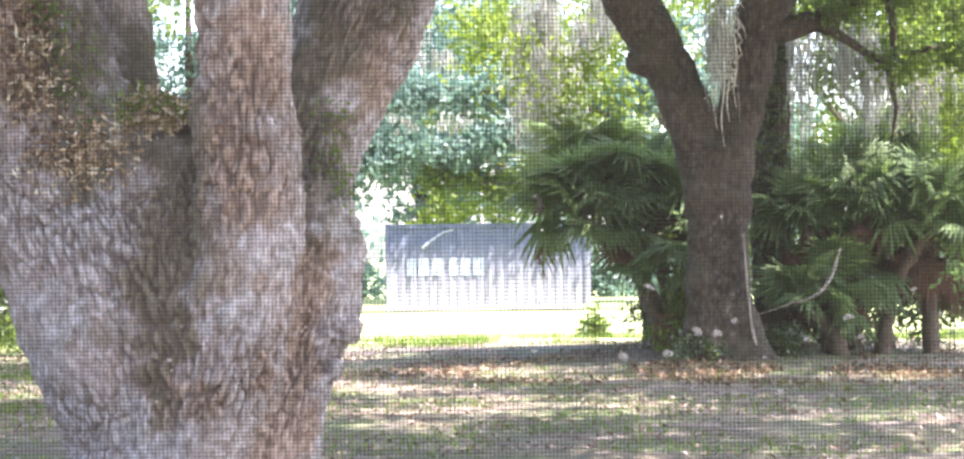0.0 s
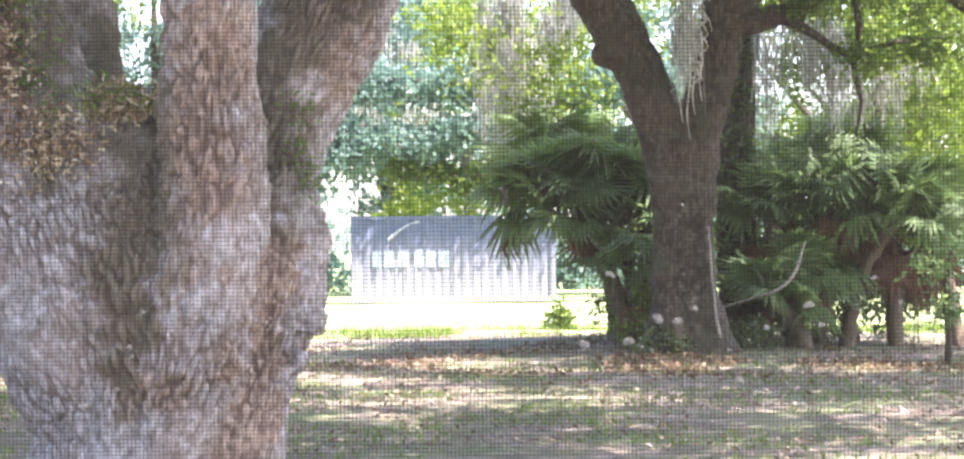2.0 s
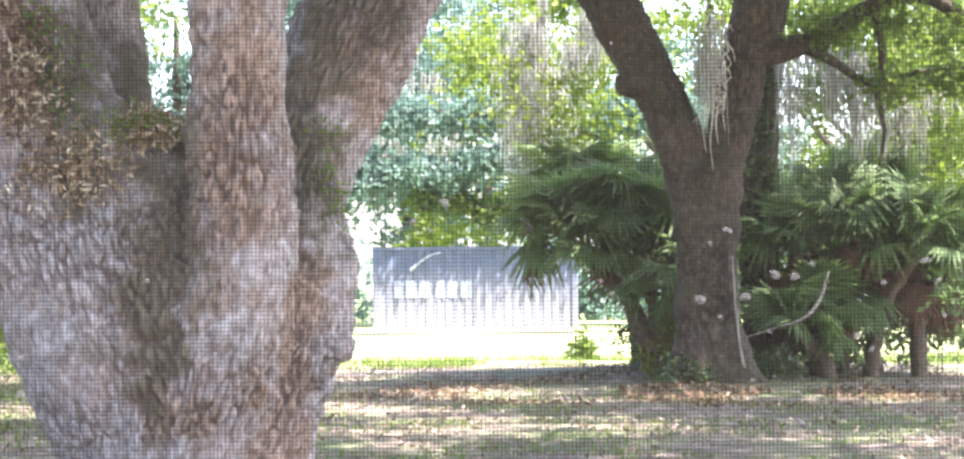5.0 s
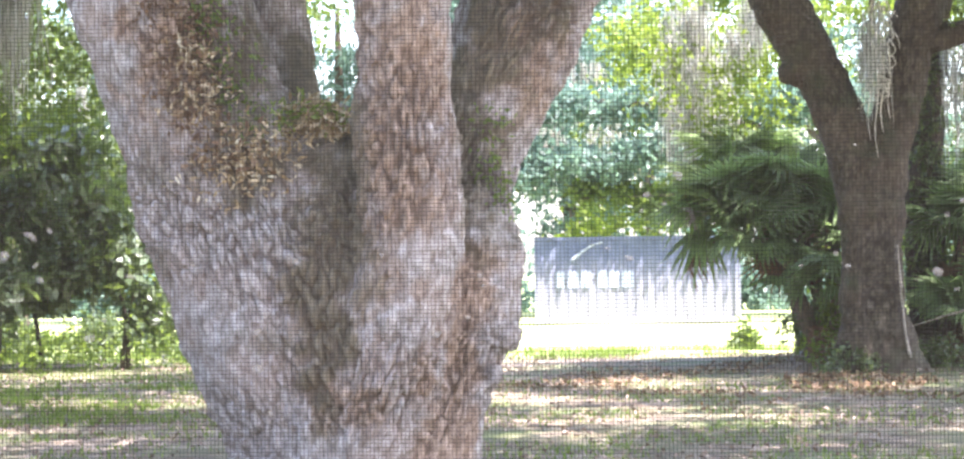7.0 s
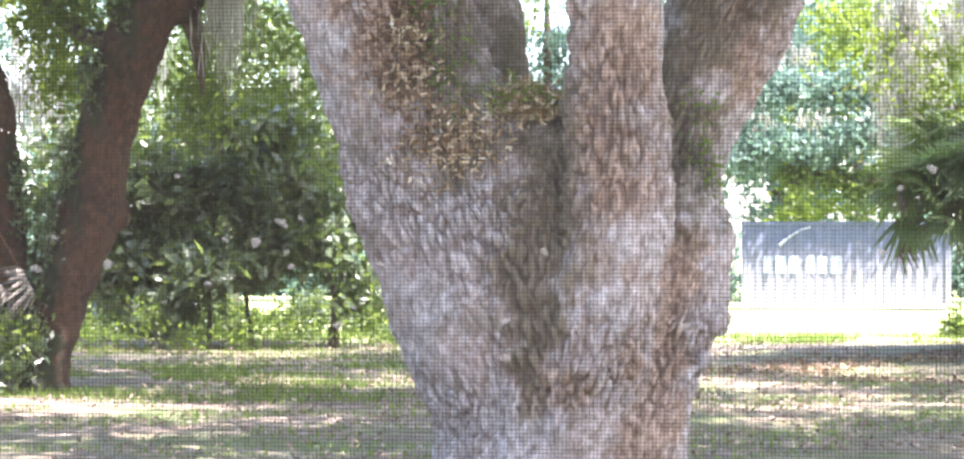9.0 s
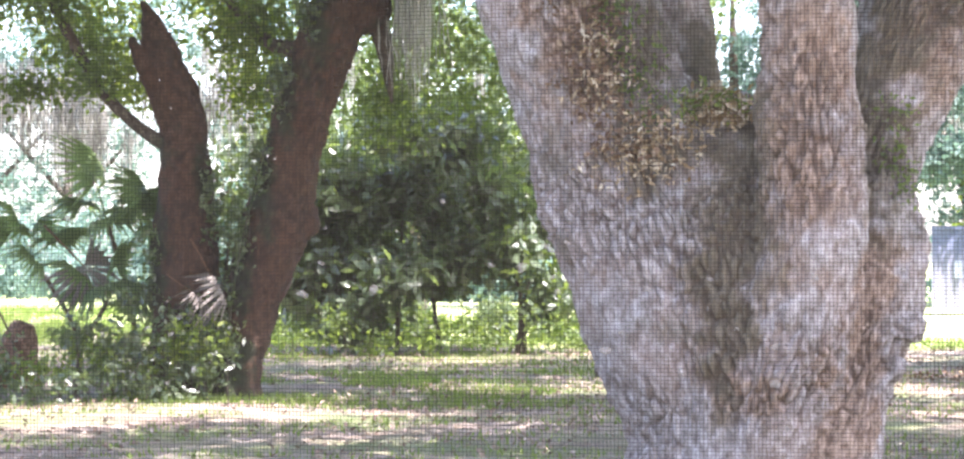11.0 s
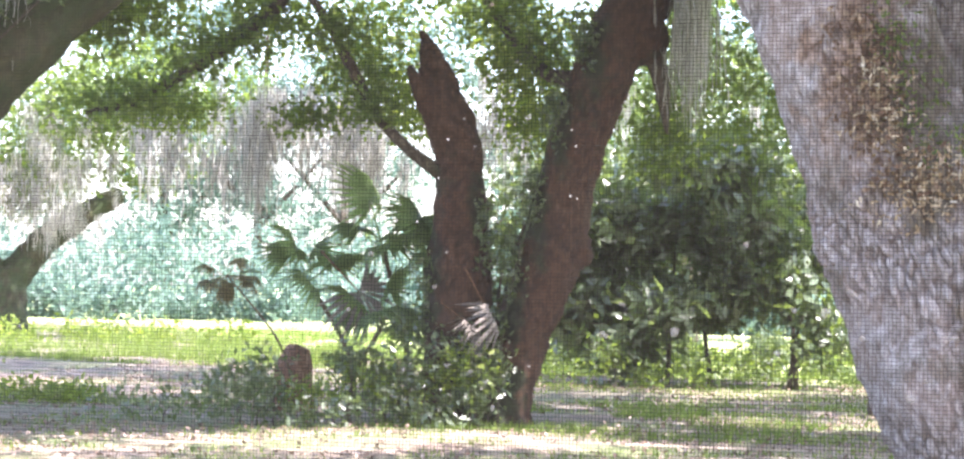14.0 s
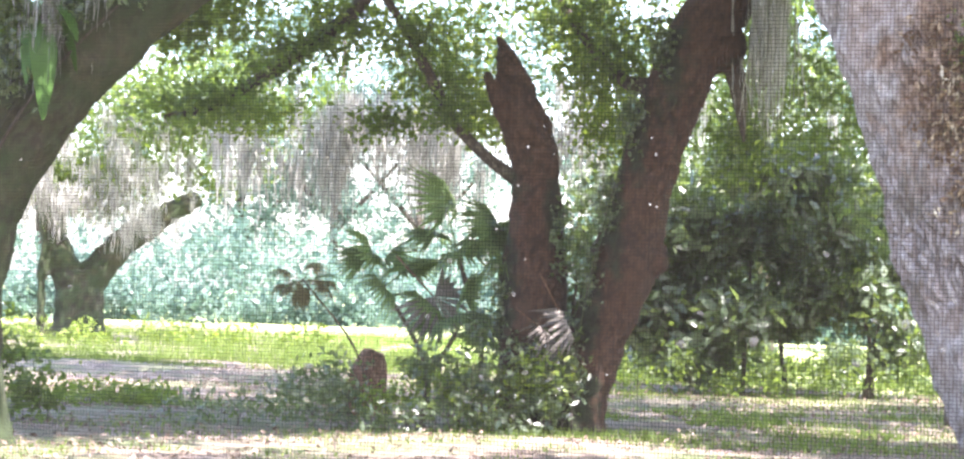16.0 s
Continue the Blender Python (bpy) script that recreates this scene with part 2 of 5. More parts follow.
def grown(name, lines, lumps, voxel, mat, plate=0.06, depth=0.012, long=3.0, lump_depth=0.03, smooth=8, mossy=(), rusty=()):
    """A trunk: tubes and lumps grown together into one skin, with bark plates that follow the limbs."""
    arrays = [tube_arrays(l, 0.12, 20) for l in lines]
    for x, y, z, r in lumps:
        bm = bmesh.new()
        bmesh.ops.create_icosphere(bm, subdivisions=3, radius=r)
        v = np.array([q.co[:] for q in bm.verts]) + (x, y, z)
        arrays.append((v, np.array([[q.index for q in f.verts] for f in bm.faces])))
        bm.free()
    raw = quick_mesh(name + " raw", *joined(arrays), mat)
    ob = new(name + "_raw", raw)
    mod = ob.modifiers.new("skin", "REMESH")
    mod.mode, mod.voxel_size = "VOXEL", voxel
    sm = ob.modifiers.new("soften", "SMOOTH")
    sm.factor, sm.iterations = 0.5, smooth
    deps = bpy.context.evaluated_depsgraph_get()
    me = bpy.data.meshes.new_from_object(ob.evaluated_get(deps))
    bpy.data.objects.remove(ob)
    me.name = name
    n = len(me.vertices)
    co, no = np.zeros(n * 3), np.zeros(n * 3)
    me.vertices.foreach_get("co", co)
    me.vertices.foreach_get("normal", no)
    co, no = co.reshape(-1, 3), no.reshape(-1, 3)
    # the grain runs along the nearest limb
    segs = []
    for l in lines:
        s = spline(l, 0.3)
        segs += [(s[i, :3], s[i + 1, :3], s[i, 3]) for i in range(len(s) - 1)]
    best, axis = np.full(n, 1e9), np.zeros((n, 3))
    for p, q, r in segs:
        d = q - p
        t = np.clip(((co - p) @ d) / (d @ d), 0, 1)
        dist = np.linalg.norm(co - p - t[:, None] * d, axis=1) - r
        near = dist < best
        best[near] = dist[near]
        axis[near] = d / np.linalg.norm(d)
    along = np.sum(co * axis, axis=1)
    flat = co - axis * along[:, None] * (1 - 1 / long)
    out, plates = np.zeros(n), np.ones(n, np.float32)
    # where moss has settled or shade is painted in, and where the outer bark has flaked to brown
    ragged = np.array([noise.fractal(Vector(p) * 5.0, 0.7, 2.0, 4) for p in co])
    fields = {"moss": np.zeros(n), "rust": np.zeros(n)}
    for key, spots in (("moss", mossy), ("rust", rusty)):
        for x, y, z, rx, rz in spots:
            d = np.sqrt(((co[:, 0] - x) / rx) ** 2 + ((co[:, 1] - y) / 0.45) ** 2 + ((co[:, 2] - z) / rz) ** 2)
            fields[key] = np.maximum(fields[key], np.clip((1.15 - d + 0.7 * ragged) * 1.4, 0, 0.88))
    for i in range(n):
        p = Vector(flat[i])
        wob = noise.noise_vector(p * (1.1 / plate)) * plate * 0.35
        d1, d2 = noise.voronoi((p + wob) / plate)[0][:2]
        crack = min(1.0, (d2 - d1) * 3.2)
        big = noise.fractal(Vector(co[i]) * 2.2, 0.8, 2.0, 4)
        fine = noise.noise(Vector(flat[i]) * (2.2 / plate))
        worn = 0.6 + 0.9 * max(-0.55, min(0.6, 2 * noise.noise(Vector(co[i]) * 1.3)))   # bark is rougher in places
        out[i] = depth * (worn + 0.5 * fields["rust"][i]) * (crack - 0.6 + 0.5 * fine) + lump_depth * big
        plates[i] = crack + 0.2 * fine + 0.55 * max(0.0, 0.75 - worn - 0.5 * fields["rust"][i])
    co += no * out[:, None]
    me.vertices.foreach_set("co", co.astype(np.float32).ravel())
    me.polygons.foreach_set("use_smooth", np.ones(len(me.polygons), bool))
    me.attributes.new("plate", "FLOAT", "POINT").data.foreach_set("value", plates)
    for key, values in fields.items():
        me.attributes.new(key, "FLOAT", "POINT").data.foreach_set("value", values.astype(np.float32))
    me.update()
    me.materials.clear()
    me.materials.append(mat)
    return me


def leaves(name, centres, size, mat, rng, wide=0.45, up=0.5, fold=0.25):
    """Leaf blades, each two bent halves, about the given points."""
    c = np.asarray(centres)
    n = len(c)
    nrm = rng.standard_normal((n, 3))
    nrm[:, 2] = nrm[:, 2] * (1 - up) + up * 1.5
    nrm /= np.linalg.norm(nrm, axis=1)[:, None]
    d = np.cross(nrm, rng.standard_normal((n, 3)))
    d /= np.linalg.norm(d, axis=1)[:, None] + 1e-9
    s = np.cross(nrm, d)
    ln = (size * rng.uniform(0.6, 1.35, n))[:, None]
    w = ln * wide * 0.5
    v = np.stack([c, c + d * ln * 0.45 + s * w + nrm * w * fold, c + d * ln, c + d * ln * 0.45 - s * w + nrm * w * fold], 1).reshape(-1, 3)
    b = np.arange(n)[:, None] * 4
    f = np.concatenate([b + (0, 1, 2), b + (0, 2, 3)], 1).reshape(-1, 3)
    return quick_mesh(name, v, f, mat)


def tufts(blobs, per_blob, per_tuft, spread, rng, shell=0.45):
    """Points in tufts within ellipsoids (x, y, z, rx, ry, rz)."""
    out = []
    for x, y, z, rx, ry, rz in blobs:
        d = rng.standard_normal((per_blob, 3))
        d /= np.linalg.norm(d, axis=1)[:, None]
        d *= rng.uniform(0, 1, (per_blob, 1)) ** shell
        t = d * (rx, ry, rz) + (x, y, z)
        t = np.repeat(t, per_tuft, axis=0)
        out.append(t + rng.standard_normal(t.shape) * spread * (1, 1, 0.7))
    return np.vstack(out)


def strands(name, mat, n, length, spread, rng, width=0.02):
    """A clump of hanging moss: tapered, twisted ribbons in three bends."""
    vs, fs = [], []
    for i in range(n):
        x, y = rng.normal(0, spread, 2)
        l = length * rng.uniform(0.35, 1.0)
        k = 11
        z = -np.linspace(0, l, k)
        wob = np.cumsum(rng.normal(0, 0.02, (k, 2)), axis=0)
        a = rng.uniform(0, np.pi) + np.cumsum(rng.normal(0, 0.5, k))
        w = width * rng.uniform(0.5, 1.5) * np.array([0.4, 0.9, 0.6, 1.2, 0.7, 1.1, 0.6, 0.9, 0.5, 0.5, 0.1])
        mid = np.stack([x + wob[:, 0], y + wob[:, 1], z + rng.normal(0, 0.05)], 1)
        side = np.stack([np.cos(a) * w, np.sin(a) * w, 0 * a], 1)
        base = len(vs) * 2 * k
        vs.append(np.vstack([mid - side, mid + side]))
        for j in range(k - 1):
            fs.append((base + j, base + j + 1, base + k + j + 1))
            fs.append((base + j, base + k + j + 1, base + k + j))
    return quick_mesh(name, np.vstack(vs), fs, mat)


STALK = 0.55


def fan_blade(name, mat, rng, radius=0.55, blades=22, droop=0.35):
    """A palmetto leaf: a fan of pleated blades that spring from the end of a stalk along +x."""
    o = np.array([STALK, 0, 0.058])
    vs, fs, base = [o[None]], [], 1
    for i in range(blades):
        a = radians(-125 + 250 * (i + 0.5) / blades) + rng.normal(0, 0.03)
        r = radius * (1 - 0.18 * abs(a) / 2.2) * rng.uniform(0.88, 1.08)
        ahead = np.array([math.cos(a), math.sin(a), 0.0]) * r
        side = np.array([-math.sin(a), math.cos(a), 0.0]) * radius * 0.062
        sag = droop * rng.uniform(0.6, 1.5) * r
        vs.append(np.array([o + ahead * 0.5 - side + (0, 0, -0.02), o + ahead * 0.5 + (0, 0, 0.02), o + ahead * 0.5 + side + (0, 0, -0.02), o + ahead + (0, 0, -sag * 0.6)]))
        fs += [(0, base, base + 1), (0, base + 1, base + 2), (base, base + 3, base + 1), (base + 1, base + 3, base + 2)]
        base += 4
    return quick_mesh(name, np.vstack(vs), fs, mat)


def frond_stalk(mat):
    v = np.array([[0, -0.014, 0], [0, 0.014, 0], [0, 0, 0.022], [STALK, -0.008, 0.05], [STALK, 0.008, 0.05], [STALK, 0, 0.062]])
    return quick_mesh("stalk", v, [(0, 1, 4), (0, 4, 3), (1, 2, 5), (1, 5, 4), (2, 0, 3), (2, 3, 5), (0, 2, 1), (3, 4, 5)], mat)


# ---- ground ----
def height(x, y):
    """The lie of the yard: nearly flat, with a low rise about the right-hand oak."""
    h = 0.22 * np.exp(-(((x - 3.2) / 3.2) ** 2 + ((y - 39.5) / 3.5) ** 2))
    h = h + 0.03 * np.sin(x * 0.9 + 0.4 * y) * np.sin(y * 0.7 - 0.3 * x) * (np.hypot(x, y) < 70)
    return h
def ground_material():
    mat, nodes, links, bsdf = graph("leaf-strewn grass")
    vec = stretched(nodes, links, 1, 1, 1)
    fine = noise_tex(nodes, links, vec, 16, 8, 0.7)
    litter = ramp(nodes, links, fine, ((0.3, (0.06, 0.043, 0.031)), (0.5, (0.165, 0.122, 0.09)), (0.7, (0.35, 0.28, 0.22))))
    green = ramp(nodes, links, noise_tex(nodes, links, vec, 30, 8, 0.7), ((0.3, (0.05, 0.075, 0.02)), (0.7, (0.14, 0.17, 0.06))))
    patch = ramp(nodes, links, noise_tex(nodes, links, vec, 0.55, 6, 0.65), ((0.43, (0, 0, 0)), (0.62, (0.85, 0.85, 0.85))))
    # pale leaf drifts, their contrast widened to stand in for sun dapples
    dapple_drifts = ramp(nodes, links, noise_tex(nodes, links, vec, 1.5, 7, 0.7), ((0.47, (0, 0, 0)), (0.60, (0.8, 0.8, 0.8))))
    litter = mixed(nodes, links, dapple_drifts, mixed(nodes, links, 0.35, litter, (0.05, 0.034, 0.026)), mixed(nodes, links, 0.5, litter, (0.46, 0.37, 0.32)))
    col = mixed(nodes, links, patch, litter, green)
    # the mown lawn starts along a slightly ragged line beyond the trees
    sep = nodes.new("ShaderNodeSeparateXYZ")
    links.new(vec, sep.inputs[0])
    add = nodes.new("ShaderNodeMath")
    add.operation = "MULTIPLY_ADD"
    links.new(noise_tex(nodes, links, vec, 0.5, 4), add.inputs[0])
    add.inputs[1].default_value = 3.0
    bend = nodes.new("ShaderNodeMapRange")       # the lawn's edge swings away beyond x = -15
    bend.inputs["From Min"].default_value, bend.inputs["From Max"].default_value = -15.0, -45.0
    bend.inputs["To Min"].default_value, bend.inputs["To Max"].default_value = 0.0, -44.0
    links.new(sep.outputs[0], bend.inputs["Value"])
    edge = nodes.new("ShaderNodeMath")
    links.new(sep.outputs[1], edge.inputs[0])
    links.new(bend.outputs[0], edge.inputs[1])
    links.new(edge.outputs[0], add.inputs[2])
    rng = nodes.new("ShaderNodeMapRange")
    rng.inputs["From Min"].default_value, rng.inputs["From Max"].default_value = 46.0, 48.5
    links.new(add.outputs[0], rng.inputs["Value"])
    lawn = ramp(nodes, links, noise_tex(nodes, links, vec, 5, 6, 0.65), ((0.3, (0.20, 0.25, 0.08)), (0.7, (0.36, 0.40, 0.17))))
    col = mixed(nodes, links, rng.outputs[0], col, lawn)
    links.new(col, bsdf.inputs["Base Color"])
    bsdf.inputs["Roughness"].default_value = 0.95
    bumped(nodes, links, bsdf, fine, 0.8, 0.04)
    return mat


def build_ground():
    inner = np.arange(-46, 30.01, 0.5)
    far = np.array([40, 60, 100, 180, 350, 700, 1500])
    xs = np.concatenate([(-46 - far[::-1]), inner, 30 + far])
    inner_y = np.arange(-6, 60.01, 0.5)
    ys = np.concatenate([(-6 - far[::-1]), inner_y, 60 + far])
    gx, gy = np.meshgrid(xs, ys)
    v = np.stack([gx, gy, height(gx, gy)], 2).reshape(-1, 3)
    w = len(xs)
    i, j = np.meshgrid(np.arange(len(ys) - 1), np.arange(w - 1), indexing="ij")
    b = (i * w + j).ravel()
    f = np.stack([b, b + 1, b + w + 1, b + w], 1)
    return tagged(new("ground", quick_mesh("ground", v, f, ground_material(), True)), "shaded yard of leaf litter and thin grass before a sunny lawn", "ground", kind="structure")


build_ground()


def polar(turn, away):
    """A place on the plan by its bearing from the start of the walk and its distance."""
    return away * math.sin(radians(turn)), away * math.cos(radians(turn))


def place(turn, away, rise=0.0):
    x, y = polar(turn, away)
    return pose(x, y, float(height(x, y)) + rise, 0, 0, -turn)


# ---- insect screen before the eye ----
def beam_mesh(name, x0, x1, y0, y1, z0, z1, mat, bevel=0.003):
    bm = bmesh.new()
    bmesh.ops.create_cube(bm, size=1)
    bmesh.ops.scale(bm, vec=(x1 - x0, y1 - y0, z1 - z0), verts=bm.verts)
    bmesh.ops.translate(bm, vec=((x0 + x1) / 2, (y0 + y1) / 2, (z0 + z1) / 2), verts=bm.verts)
    bmesh.ops.bevel(bm, geom=bm.edges[:], offset=bevel, segments=1, affect="EDGES")
    me = bpy.data.meshes.new(name)
    bm.to_mesh(me)
    bm.free()
    me.materials.append(mat)
    return me


SCREEN_Y, PITCH, WIRE = 1.0, 0.0015875, 0.000098      # sixteen wires to the inch


def wire_arrays(starts, ends, r):
    """Square wires between rows of points; ends stay open."""
    d = ends - starts
    d /= np.linalg.norm(d, axis=1)[:, None]
    u = np.cross(d, (0.0, 1.0, 0.0)) * r
    v = np.tile((0.0, r, 0.0), (len(d), 1))
    ring = [u, v, -u, -v]
    verts = np.stack([p + k for p in (starts, ends) for k in ring], 1).reshape(-1, 3)
    b = np.arange(len(d))[:, None] * 8
    faces = np.concatenate([b + (j, (j + 1) % 4, 4 + (j + 1) % 4, 4 + j) for j in range(4)], 1).reshape(-1, 4)
    return verts, faces


def insect_screen(x0, x1, z0, z1):
    wire = plain_material("charcoal coated screen wire", (0.011, 0.010, 0.008), (0.0185, 0.0168, 0.0135), 30, 0.7, 0.0)
    wire.node_tree.nodes["Principled BSDF"].inputs["Specular IOR Level"].default_value = 0.1
    metal = plain_material("brown painted aluminium", (0.035, 0.028, 0.022), (0.055, 0.045, 0.036), 20, 0.45, 0.05)
    panel = thing("insect_screen", pose(0, SCREEN_Y, 0), "woven charcoal insect screen in a brown metal porch frame", "screen")
    xs, zs = np.arange(x0, x1, PITCH), np.arange(z0, z1, PITCH)
    up = wire_arrays(np.stack([xs, 0 * xs, 0 * xs + z0], 1), np.stack([xs, 0 * xs, 0 * xs + z1], 1), WIRE)
    across = wire_arrays(np.stack([0 * zs + x0, 0 * zs + WIRE, zs], 1), np.stack([0 * zs + x1, 0 * zs + WIRE, zs], 1), WIRE)
    part("wire_mesh", quick_mesh("wire_mesh", *joined([up, across]), wire), panel, kind="stuff")
    for x in (x0 - 0.05, x1 - 0.005):
        part("post", beam_mesh("post", x, x + 0.055, -0.025, 0.025, -0.05, z1 + 0.05, metal), panel)
    for z in (z0 - 0.05, z1 - 0.005):
        part("rail", beam_mesh("rail", x0 + 0.005, x1 - 0.005, -0.02, 0.02, z, z + 0.055, metal), panel)


insect_screen(-1.1, 0.6, 1.0, 2.2)


def film_material():
    """Dried film caught in the wires: thin, pale and half clear."""
    mat, nodes, links, bsdf = graph("dried pale film")
    n = noise_tex(nodes, links, stretched(nodes, links, 1, 1, 1), 900, 3)
    links.new(ramp(nodes, links, n, ((0.3, (0.05, 0.048, 0.043)), (0.7, (0.10, 0.096, 0.088)))), bsdf.inputs["Base Color"])
    bsdf.inputs["Roughness"].default_value = 0.7
    clear, mix = nodes.new("ShaderNodeBsdfTransparent"), nodes.new("ShaderNodeMixShader")
    mix.inputs[0].default_value = 0.5
    links.new(clear.outputs[0], mix.inputs[1])
    links.new(bsdf.outputs[0], mix.inputs[2])
    links.new(mix.outputs[0], nodes["Material Output"].inputs["Surface"])
    return mat


def screen_dirt():
    """Flakes of dried film, then small bright specks, on the eye's side of the screen."""
    rng = np.random.default_rng(401)
    flakes = [(0.024, 1.621, 2.2), (0.004, 1.588, 1.7), (0.138, 1.609, 2.0), (0.157, 1.591, 2.4), (0.165, 1.590, 2.0), (0.172, 1.595, 1.6), (0.218, 1.596, 2.3), (0.223, 1.588, 1.7), (0.145, 1.582, 2.5), (0.190, 1.566, 1.8),
              (-0.147, 1.560, 2.0), (-0.147, 1.545, 2.2), (-0.264, 1.593, 1.5), (-0.251, 1.592, 2.5), (-0.240, 1.600, 2.8), (-0.232, 1.602, 1.6), (-0.238, 1.588, 1.5), (-0.236, 1.582, 1.6), (-0.216, 1.558, 2.7), (-0.199, 1.583, 2.0),
              (-0.131, 1.588, 2.2), (-0.074, 1.558, 2.3), (-0.515, 1.566, 2.0), (-0.403, 1.564, 1.4), (-0.393, 1.549, 1.4), (-0.337, 1.594, 1.6), (-0.314, 1.583, 2.3), (-0.271, 1.575, 1.8), (-0.345, 1.581, 2.3), (0.127, 1.581, 2.2)]
    vs, fs, base = [], [], 0
    sizes = [(x, z, r * 0.001) for x, z, r in flakes]
    sizes += [(rng.uniform(-0.7, 0.3), rng.normal(1.578, 0.022), rng.uniform(0.6, 1.5) * 0.001) for i in range(70)]
    for x, z, r in sizes:
        k = 12
        a = np.linspace(0, 2 * np.pi, k, endpoint=False)
        turn, flat = rng.uniform(-0.6, 0.6), rng.uniform(0.5, 0.85)
        rad = r * (1 + 0.16 * np.sin(2 * a + rng.uniform(0, 6)) + 0.1 * np.sin(3 * a + rng.uniform(0, 6)))
        px, pz = rad * np.cos(a), rad * np.sin(a) * flat
        ring = np.stack([x + px * math.cos(turn) - pz * math.sin(turn), np.full(k, SCREEN_Y - 0.0003), z + px * math.sin(turn) + pz * math.cos(turn)], 1)
        vs.append(np.vstack([ring, [[x, SCREEN_Y - 0.0003 - r * 0.15, z]]]))
        fs += [(base + j, base + (j + 1) % k, base + k) for j in range(k)]
        base += k + 1
    tagged(new("dried_film", quick_mesh("dried_film", np.vstack(vs), fs, film_material(), True)), "pale dried flakes caught in the insect screen", "dirt", kind="stuff")
    white = plain_material("bright dust", (0.10, 0.096, 0.085), (0.22, 0.21, 0.19), 900, 0.7, 0.0)
    spots = [(-0.403, 1.660), (-0.415, 1.663), (-0.408, 1.672), (-0.358, 1.660), (-0.360, 1.639), (-0.357, 1.638), (-0.360, 1.667), (-0.377, 1.567)]
    spots += [(rng.uniform(-0.7, 0.3), rng.uniform(1.5, 1.74)) for i in range(60)]
    grains = []
    for x, z in spots:
        bm = bmesh.new()
        bmesh.ops.create_icosphere(bm, subdivisions=1, radius=rng.uniform(0.0002, 0.00048))
        v = np.array([q.co[:] for q in bm.verts]) * (1, 0.6, rng.uniform(0.8, 1.5)) + (x, SCREEN_Y - 0.0003, z)
        grains.append((v, np.array([[q.index for q in f.verts] for f in bm.faces])))
        bm.free()
    tagged(new("dust_specks", quick_mesh("dust_specks", *joined(grains), white, True)), "tiny bright specks of dust on the insect screen", "dust", kind="stuff")


screen_dirt()


# ---- live oaks ----
def oak(m, label, trunk, limbs=(), limb_mat=None, crowns=()):
    tree = thing("live_oak", m, label, "tree", "live oaks in the yard")
    part("trunk", trunk, tree)
    for line, sides in limbs:
        part("limb", limb_mesh("limb", line, limb_mat, 0.3, sides), tree)
    for name, me in crowns:
        part(name, me, tree, kind="" if name == "crown" else "stuff")
    return tree


def shade_crown(name, rng, blobs, per_blob, per_tuft, spread, size, mat, shell=0.5):
    return name, leaves(name, tufts(blobs, per_blob, per_tuft, spread, rng, shell), size, mat, rng, 0.5, 0.4)


# the broad oak near the window
near_lines = (
    ((0.0, 0, -0.25, 1.0), (0.0, 0, 0.05, 0.80), (0.0, 0, 0.55, 0.68), (0.02, 0.02, 1.05, 0.71), (-0.04, 0.05, 1.5, 0.74), (-0.1, 0.1, 1.9, 0.60), (-0.2, 0.2, 2.25, 0.40), (-0.24, 0.3, 2.45, 0.2)),
    ((-0.12, -0.05, 0.6, 0.5), (-0.3, -0.08, 1.1, 0.54), (-0.56, -0.08, 1.8, 0.54), (-0.80, 0, 2.4, 0.48), (-1.03, 0, 3.0, 0.48), (-1.5, 0.1, 4.0, 0.42), (-2.6, 0.2, 5.6, 0.34)),
    ((0.02, -0.42, 0.45, 0.24), (0.18, -0.46, 0.95, 0.30), (0.32, -0.52, 1.6, 0.31), (0.36, -0.56, 2.2, 0.275), (0.35, -0.55, 3.0, 0.245), (0.3, -0.55, 4.2, 0.23), (0.1, -0.7, 6.0, 0.2)),
    ((0.25, 0.05, 0.9, 0.42), (0.42, 0.1, 1.5, 0.42), (0.50, 0.25, 2.0, 0.34), (0.92, 0.35, 3.0, 0.33), (1.7, 0.5, 4.2, 0.3), (3.0, 0.6, 5.6, 0.25)),
    ((-0.15, 0.5, 1.4, 0.3), (-0.36, 0.75, 2.3, 0.19), (-0.52, 0.9, 3.1, 0.165), (-0.8, 1.3, 4.6, 0.15)),
    ((0.25, -0.35, 0.2, 0.28), (0.45, -0.3, 0.7, 0.22), (0.62, -0.22, 1.15, 0.19), (0.72, -0.16, 1.5, 0.2)),
)
near_lumps = ((0.56, -0.05, 1.46, 0.36), (0.70, -0.1, 1.66, 0.22), (0.76, -0.18, 1.50, 0.14), (0.74, -0.2, 1.28, 0.11), (0.66, -0.05, 1.85, 0.2), (0.87, -0.15, 1.69, 0.10), (0.86, -0.2, 1.58, 0.075), (0.80, -0.25, 1.24, 0.10), (0.73, -0.3, 1.04, 0.09), (0.84, -0.05, 1.78, 0.08))
